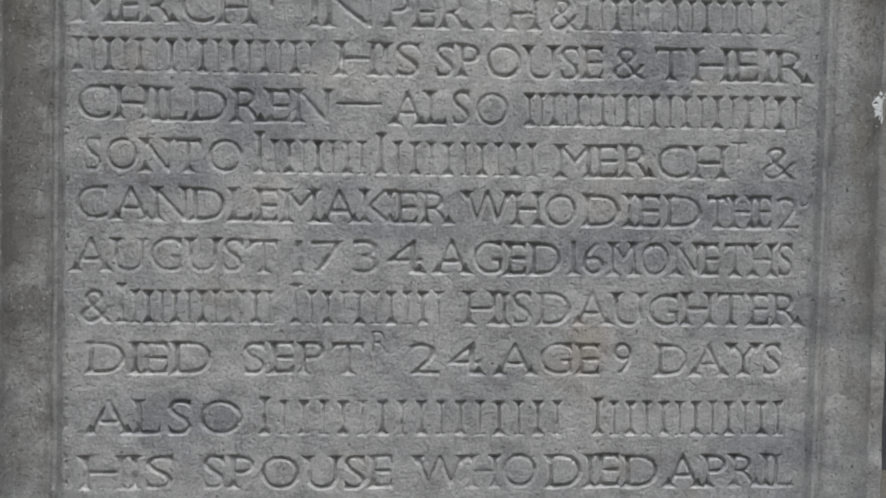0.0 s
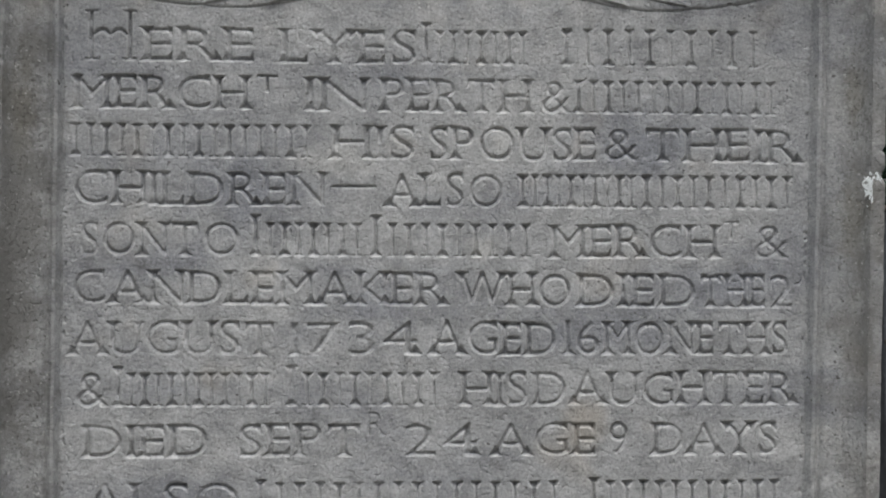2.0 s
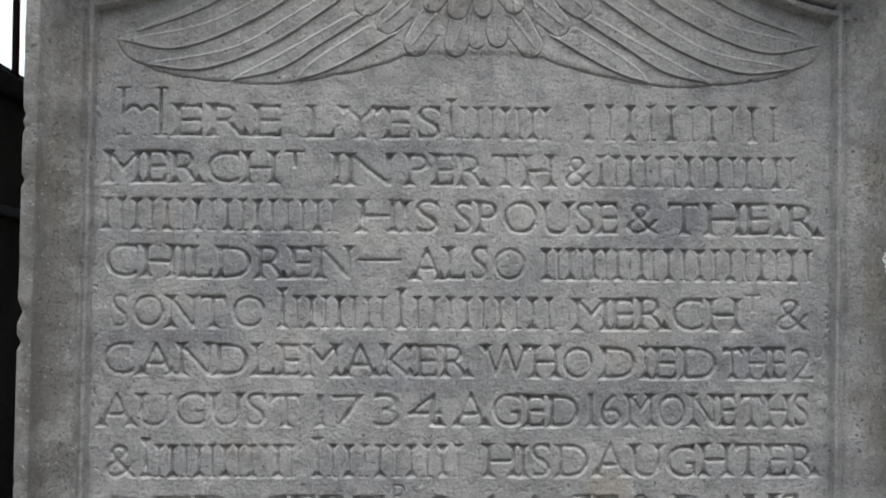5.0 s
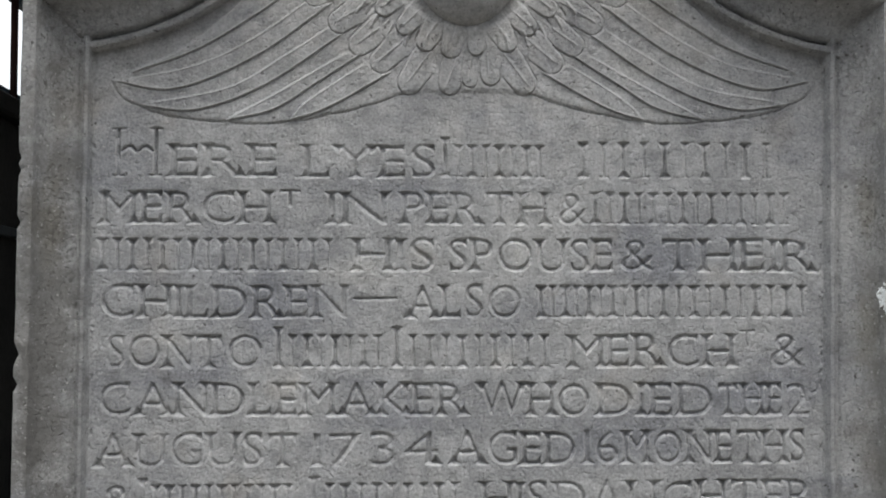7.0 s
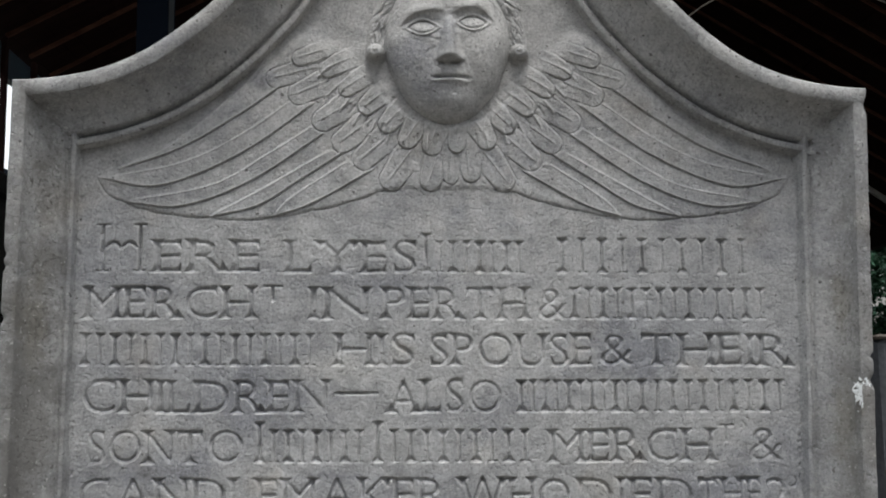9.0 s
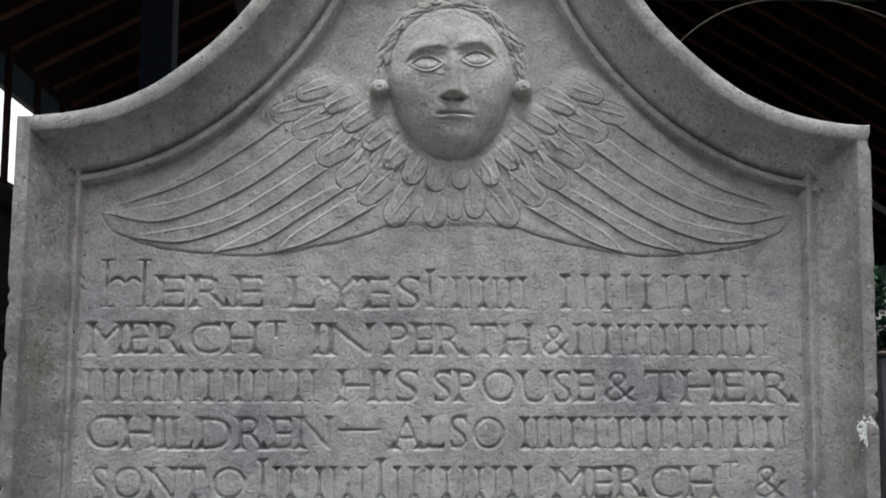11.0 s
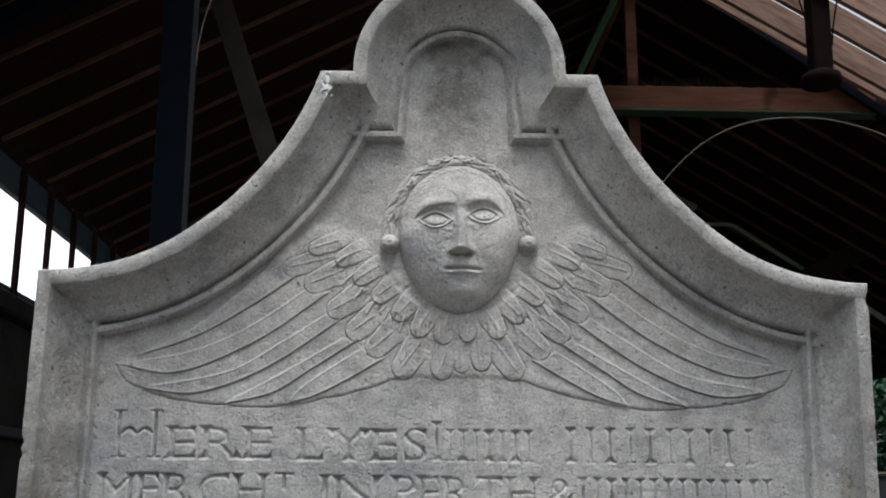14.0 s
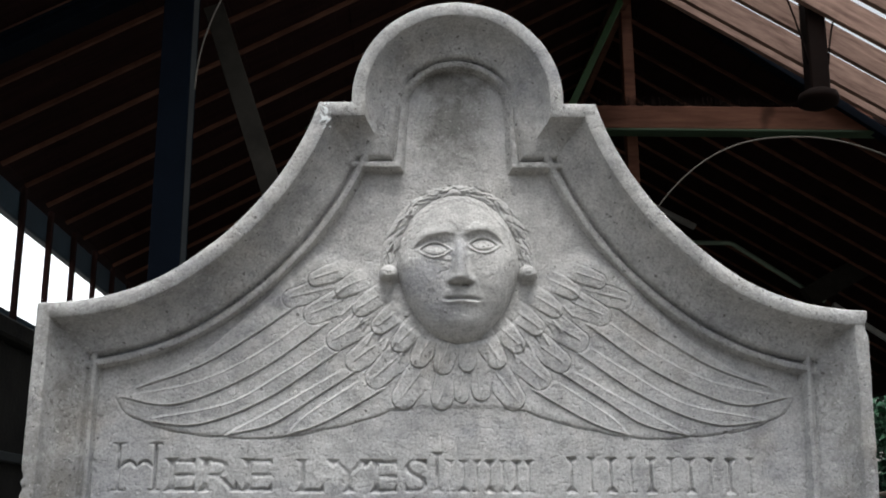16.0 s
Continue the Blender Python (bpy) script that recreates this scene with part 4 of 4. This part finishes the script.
def outline(spacing=0.002):
    cx, cz, r = -0.4115, 1.7266, 0.2960
    def on_arc(x):
        return np.array((x, cz - math.sqrt(r * r - (x - cx) ** 2)))

    join = on_arc(-0.250)
    slope = (-0.250 - cx) / (cz - join[1])
    a0, a1 = math.atan2(join[1] - cz, -0.250 - cx), math.atan2(STEP_Z - cz, math.sqrt(r * r - (STEP_Z - cz) ** 2))
    ear = (np.array((-HALF, EAR_Z)), np.array((-0.325, EAR_Z + 0.0005)), join - np.array((0.036, 0.036 * slope)), join)
    left = [np.array([(-HALF, 0.0), (-HALF, EAR_Z)])]
    left.append(np.array([(1 - t) ** 3 * ear[0] + 3 * t * (1 - t) ** 2 * ear[1] + 3 * t * t * (1 - t) * ear[2] + t**3 * ear[3] for t in np.linspace(0, 1, 40)]))
    left.append(np.array([(cx + r * math.cos(a), cz + r * math.sin(a)) for a in np.linspace(a0, a1, 60)]))
    left.append(np.array([left[-1][-1], (-ARCH_R, STEP_Z)]))
    left.append(np.array([(-ARCH_R, STEP_Z), (-ARCH_R, ARCH_Z)]))
    left.append(np.array([(-ARCH_R * math.cos(a), ARCH_Z + ARCH_R * math.sin(a)) for a in np.linspace(0, math.pi / 2, 50)]))
    pts, corner = [], []
    for seg in left:
        for a, b in zip(seg, seg[1:]):
            n = max(1, int(np.linalg.norm(b - a) / spacing))
            for k in range(n):
                pts.append(a + (b - a) * k / n)
    pts.append(left[-1][-1])
    pts = np.array(pts)
    pts = np.r_[pts, (pts * (-1, 1))[-2::-1]]
    # the stone narrows unevenly towards its foot, and its head leans a little
    below = np.clip(EAR_Z - pts[:, 1], 0, None)
    above = np.clip((pts[:, 1] - 1.48) / 0.16, 0, 1)
    pts[:, 0] += np.where(pts[:, 0] > 0, -0.030, -0.009) * below + 0.002 * above
    pts[:, 1] -= 0.0055 * np.clip((pts[:, 0] - 0.15) / 0.2, 0, 1) * np.clip(pts[:, 1] / 1.3, 0, 1)
    return pts


OUTLINE = outline()


def inset(pts, d):
    """The outline drawn in by d, wider over the head than at the sides, with mitred corners."""
    t = np.diff(pts, axis=0)
    t /= np.linalg.norm(t, axis=1, keepdims=True)
    n = np.c_[t[:, 1], -t[:, 0]]
    mid = 0.5 * (pts[1:] + pts[:-1])
    wide = np.where((np.abs(t[:, 0]) < 0.1) & (mid[:, 1] < EAR_Z), 1.0, 1.14 + 0.07 * np.abs(t[:, 1]))
    arch = (np.abs(mid[:, 0]) < ARCH_R + 0.003) & (mid[:, 1] > STEP_Z + 0.0004)
    wide = np.where(arch, 1.03 + 0.12 * np.clip((mid[:, 1] - ARCH_Z) / ARCH_R * 1.6 - 0.6, 0, 1), wide)
    n0, n1 = np.r_[n[:1], n], np.r_[n, n[-1:]]
    w0, w1 = np.r_[wide[:1], wide], np.r_[wide, wide[-1:]]
    cross = n0[:, 0] * n1[:, 1] - n0[:, 1] * n1[:, 0]
    sharp = np.abs(cross) > 0.3
    safe = np.where(sharp, cross, 1.0)
    mitre = np.c_[(w0 * n1[:, 1] - w1 * n0[:, 1]) / safe, (n0[:, 0] * w1 - n1[:, 0] * w0) / safe]
    m = n0 + n1
    m *= (0.5 * (w0 + w1) / (m * n0).sum(1))[:, None]
    return pts + d * np.where(sharp[:, None], mitre, m)


# section of the border, from the edge inwards: flat fillet, hollow, groove and bead
PROFILE = [(0.0, 0.030), (0.0, -0.0320), (0.0006, -0.0350), (0.0020, -0.0364), (0.0060, -0.0367), (0.0112, -0.0365), (0.0124, -0.0358)]
PROFILE += [(0.0130 + 0.0262 * (0.85 * (1 - math.cos(a)) + 0.15 * a / 1.57), -0.0345 + 0.0240 * (0.85 * math.sin(a) + 0.15 * a / 1.57)) for a in np.linspace(0.08, 1.52, 13)]
PROFILE += [(0.0400, -0.0088), (0.0412, -0.0076), (0.0428, -0.0077), (0.0442, -0.0098), (0.0464, -0.0108), (0.0484, -0.0100), (0.0496, -0.0066), (0.0504, -0.0010), (0.0530, 0.0010)]


def build_stone():
    stone = tagged(holder("gravestone"), "weathered grey carved headstone with winged head and cut inscription", "gravestone")
    # border
    rows = [inset(OUTLINE, d) for d, _ in PROFILE]
    n, k = len(OUTLINE), len(PROFILE)
    co = np.zeros((n, k, 3))
    for c, (row, (d, y)) in enumerate(zip(rows, PROFILE)):
        # the niche in the head spreads at its foot
        flare = 0.07 * np.clip((1.622 - row[:, 1]) / 0.035, 0, 1) * np.clip((0.090 - np.abs(row[:, 0])) / 0.02, 0, 1) * (row[:, 1] > 1.5)
        co[:, c, 0], co[:, c, 2], co[:, c, 1] = row[:, 0] * (1 + flare), row[:, 1], y
        # and its bead is worn away at the sides
        worn = 0.90 * (np.abs(OUTLINE[:, 0]) < ARCH_R + 0.003) * (OUTLINE[:, 1] > STEP_Z + 0.0004) * np.clip(1.5 - 2.2 * (OUTLINE[:, 1] - ARCH_Z) / ARCH_R, 0, 1)
        if d > 0.0405:
            co[:, c, 1] += worn * (-0.0110 + 0.96 * (d - 0.0405) - y)
    # the groove beside the bead is cut deeper where it runs over the top
    run = np.gradient(OUTLINE, axis=0)
    over = smooth_field(np.abs(run[:, :1]) / np.linalg.norm(run, axis=1, keepdims=True), 2)[:, 0]
    for c, (d, _) in enumerate(PROFILE):
        if 0.0405 < d < 0.0435:
            co[:, c, 1] += 0.0042 * np.clip(over * 1.4, 0, 1)
    rs = np.random.RandomState(12)
    wob = smooth_field(rs.normal(size=(n, k)), 2)
    wob2 = smooth_field(rs.normal(size=(n, k)), 6)
    wob = 0.00022 * wob / wob.std() + 0.00035 * wob2 / wob2.std()
    co[:, 2:-1, 1] += wob[:, 2:-1]
    # chips knocked out of the arrises
    nick = random.Random(4)
    chips = [(-1, 1.285, 0.004, 0.0016), (-1, 1.242, 0.005, 0.0022), (-1, 1.134, 0.010, 0.0036), (-1, 1.109, 0.006, 0.0024), (1, 1.425, 0.008, 0.0019), (1, 1.205, 0.003, 0.0016), (1, 1.184, 0.007, 0.0030)]
    chips += [(nick.choice((-1, 1)), nick.uniform(0.7, 1.42), nick.uniform(0.003, 0.006), nick.uniform(0.0004, 0.0010)) for _ in range(14)]
    for s, zc, half, depth in chips:
        dz = (OUTLINE[:, 1] - zc) / half
        w = np.where((OUTLINE[:, 0] * s > 0.30) & (np.abs(dz) < 1), 1 - np.abs(dz) ** (1.4 if depth < 0.003 else 0.9), 0) * depth
        for c, (d, _) in enumerate(PROFILE[:7]):
            fall = max(0.0, 1 - d / (2.2 * depth + 0.002))
            co[:, c, 0] -= s * w * fall
            if c:
                co[:, c, 1] += 0.9 * w * fall
    bm = bmesh.new()
    vs = [[bm.verts.new(p) for p in row] for row in co]
    for a, b in zip(vs, vs[1:]):
        for c in range(k - 1):
            bm.faces.new((a[c], a[c + 1], b[c + 1], b[c]))
    bmesh.ops.recalc_face_normals(bm, faces=bm.faces)
    border = part("border_moulding", bm, CRUSTED_SHADED, stone, "moulded border with fillet, hollow and bead", True)
    border.data.set_sharp_from_angle(angle=radians(42))
    # slab behind
    bm = bmesh.new()
    inner = OUTLINE[::3]
    front = [bm.verts.new((x, 0.030, zz)) for x, zz in inner]
    rear = [bm.verts.new((x, 0.105, zz)) for x, zz in inner]
    bm.faces.new(front)
    bm.faces.new(rear[::-1])
    for q in range(len(inner)):
        bm.faces.new((front[q], rear[q], rear[(q + 1) % len(inner)], front[(q + 1) % len(inner)]))
    bmesh.ops.recalc_face_normals(bm, faces=bm.faces)
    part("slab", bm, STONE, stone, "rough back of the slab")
    low = bar((0, -0.0005 + 0.012, -0.05), (0, -0.0005 + 0.012, GZ[0] + 0.0005), 0.66, 0.024, (0, 1, 0), 0)
    part("lower_panel", low, STONE, stone)
    # carved front
    ring = inset(OUTLINE, 0.048)
    X, Z = np.meshgrid(0.5 * (GX[1:] + GX[:-1]), 0.5 * (GZ[1:] + GZ[:-1]))
    ok = inside(ring[np.linalg.norm(np.diff(ring, axis=0, append=ring[:1]), axis=1) > 1e-6], X, Z)
    ok &= np.abs(X) < HALF
    wing = WING[:-1, :-1] * 1
    edges = [GZ[0] - 1, 0.8905, 0.9390, 0.9850, 1.0280, 1.0700, 1.1115, 1.1535, 1.1945, 1.2340, 1.2745, 1.3255]
    for a, b in zip(edges, edges[1:]):
        relief("inscription_line", ok & (Z >= a) & (Z < b) & (wing == 0), stone, "line of worn cut roman capitals")
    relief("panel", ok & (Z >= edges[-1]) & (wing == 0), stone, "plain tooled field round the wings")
    relief("wing", ok & (wing == -1), stone, "carved wing of long and short feathers")
    relief("wing", ok & (wing == 1), stone, "carved wing of long and short feathers")
    return stone


GRAVESTONE = build_stone()


def build_head(stone):
    """The carved head: a plain dome of stone with simple features and a twisted band of hair."""
    c = np.array(HEAD)
    nr, na = 110, 220
    ang = np.linspace(0, 2 * math.pi, na, endpoint=False)
    rad = np.linspace(0, 1, nr) ** 0.85
    co, ca = np.sin(ang), np.cos(ang)
    up = np.clip(co, 0, 1)
    down = np.clip(-co, 0, 1)
    # outline: broad above, narrowing to the chin
    wide = 0.0575 - 0.0060 * down
    tall = np.where(co > 0, 0.0695, 0.0735)
    edge = 1 / np.sqrt((ca / wide) ** 2 + (co / tall) ** 2)
    R = rad[:, None] * edge[None]
    x, z = R * ca[None], R * co[None]
    rho = np.repeat(rad[:, None], na, 1)
    h = 0.0215 * np.clip(1 - rho ** (3.4 + 1.6 * down[None]), 0, 1) ** (0.55 + 0.20 * up[None]) - 0.002

    def spot(cx, cz, sx, sz):
        return np.exp(-(((x - cx) / sx) ** 2) - (((z - cz) / sz) ** 2))

    ez, ex = 0.0135, 0.0225
    for s in (-1, 1):
        tilt = ez + 0.0024 * s
        out = s * x - ex
        h -= 0.0042 * spot(s * 0.0215, tilt + 0.0045, 0.0205, 0.0080)
        lid = 1 - 0.55 * np.clip(np.abs(out) / 0.0150, 0, 1) ** 2
        q = np.sqrt((out / 0.0150) ** 2 + ((z - tilt) / (0.0078 * lid)) ** 2)
        h += 0.0017 * np.clip(1 - (q / 0.70) ** 2, 0, 1) ** 0.6
        h += 0.0016 * np.exp(-(((q - 0.98) / 0.11) ** 2))
        h -= 0.0009 * np.exp(-(((q - 0.74) / 0.07) ** 2))
        # the brow overhangs the socket along a falling curve
        brow = z - (tilt + 0.0148 - 0.012 * np.clip((s * x - 0.022) / 0.020, 0, 1) ** 2 - 0.0026 * s * np.clip((0.022 - s * x) / 0.016, 0, 1) - 0.002 * np.clip((0.012 - s * x) / 0.008, 0, 1))
        h += 0.0026 * np.exp(-((np.clip(brow, -1, 0) / 0.0016) ** 2) - ((np.clip(brow, 0, 1) / 0.0065) ** 2)) * np.exp(-(((s * x - 0.0235) / 0.0185) ** 6))
        h += 0.0016 * spot(s * 0.030, -0.014, 0.016, 0.016)
    # nose
    run = np.clip((0.024 - z) / 0.043, 0, 1)
    on = (1 / (1 + np.exp(-(z + 0.0195) / 0.0007))) * (1 / (1 + np.exp((z - 0.022) / 0.003)))
    h += on * (0.0030 + 0.0115 * run) * np.exp(-((np.abs(x - 0.001) / (0.0045 + 0.0045 * run**2.5)) ** 2.6))
    for s in (-1, 1):
        h -= 0.0050 * spot(0.001 + s * 0.0052, -0.0212, 0.0034, 0.0020)
    # mouth and chin
    mz = z + 0.0345 + 4.0 * x * x
    h += 0.0022 * spot(0.002, -0.0345, 0.0190, 0.0085)
    h -= 0.0042 * np.exp(-((mz / 0.0016) ** 2)) * np.exp(-(((x - 0.002) / 0.0152) ** 6))
    h += 0.0012 * np.exp(-(((mz + 0.0028) / 0.0018) ** 2)) * np.exp(-(((x - 0.002) / 0.0150) ** 4))
    h += 0.0022 * spot(0, -0.0545, 0.0160, 0.0085)
    # hair: a twisted band round the brow
    band = np.exp(-(((rho - 0.93) / 0.060) ** 4)) * (1 / (1 + np.exp(-(co[None] - 0.15) / 0.08)))
    along = ang[None] * 21
    twist = np.sin(along * 1.0 + (rho - 0.92) * 70) * np.cos(along * 0.37 + 1.0)
    h += band * (0.0010 + 0.0007 * twist + 0.0005 * np.sin(along * 2.3 - rho * 90))
    # worn, uneven skin
    skin = np.array([0.00055 * noise.fractal((260 * a, 260 * b, 1.0), 1.0, 2.0, 4) + 0.0014 * noise.noise((55 * a, 55 * b, 7.0)) for a, b in zip(x.ravel(), z.ravel())]).reshape(x.shape)
    h += skin * np.clip(1.15 - rho, 0.2, 1)
    h[-1] = -0.006
    bm = bmesh.new()
    top = bm.verts.new((c[0], -h[0].mean(), c[1]))
    vs = [[bm.verts.new((c[0] + x[i, k], -h[i, k], c[1] + z[i, k])) for k in range(na)] for i in range(1, nr)]
    for k in range(na):
        bm.faces.new((top, vs[0][k], vs[0][(k + 1) % na]))
    for a, b in zip(vs, vs[1:]):
        for k in range(na):
            bm.faces.new((a[k], b[k], b[(k + 1) % na], a[(k + 1) % na]))
    bmesh.ops.recalc_face_normals(bm, faces=bm.faces)
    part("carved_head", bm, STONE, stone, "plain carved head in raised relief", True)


build_head(GRAVESTONE)


def splat(at, spread, count, seed, label, big=0.0015):
    """Small dried white spots on the face of the border."""
    rng = random.Random(seed)
    bm = bmesh.new()
    for _ in range(count):
        p = (at[0] + max(-1.7, min(1.7, rng.gauss(0, 1))) * spread[0], at[1], at[2] + rng.gauss(0, spread[1]))
        r = rng.uniform(0.0003, big)
        got = bmesh.ops.create_icosphere(bm, subdivisions=2, radius=1.0)
        turn = Matrix.Rotation(rng.uniform(-0.9, 0.9), 4, "Y")
        bmesh.ops.transform(bm, matrix=Matrix.Translation(p) @ turn @ Matrix.Diagonal((r * rng.uniform(0.4, 0.9), 0.0003, r * rng.uniform(0.8, 2.4), 1)), verts=got["verts"])
    tagged(part("bird_dropping", bm, CHALK, smooth=True), label, "bird dropping")


splat((-0.1210, -0.0366, 1.6235), (0.0026, 0.0062), 46, 3, "dried white bird dropping on the stone shoulder")
splat((0.3510, -0.0366, 1.174), (0.0042, 0.0050), 150, 5, "dried white bird dropping on the stone edge", 0.0017)
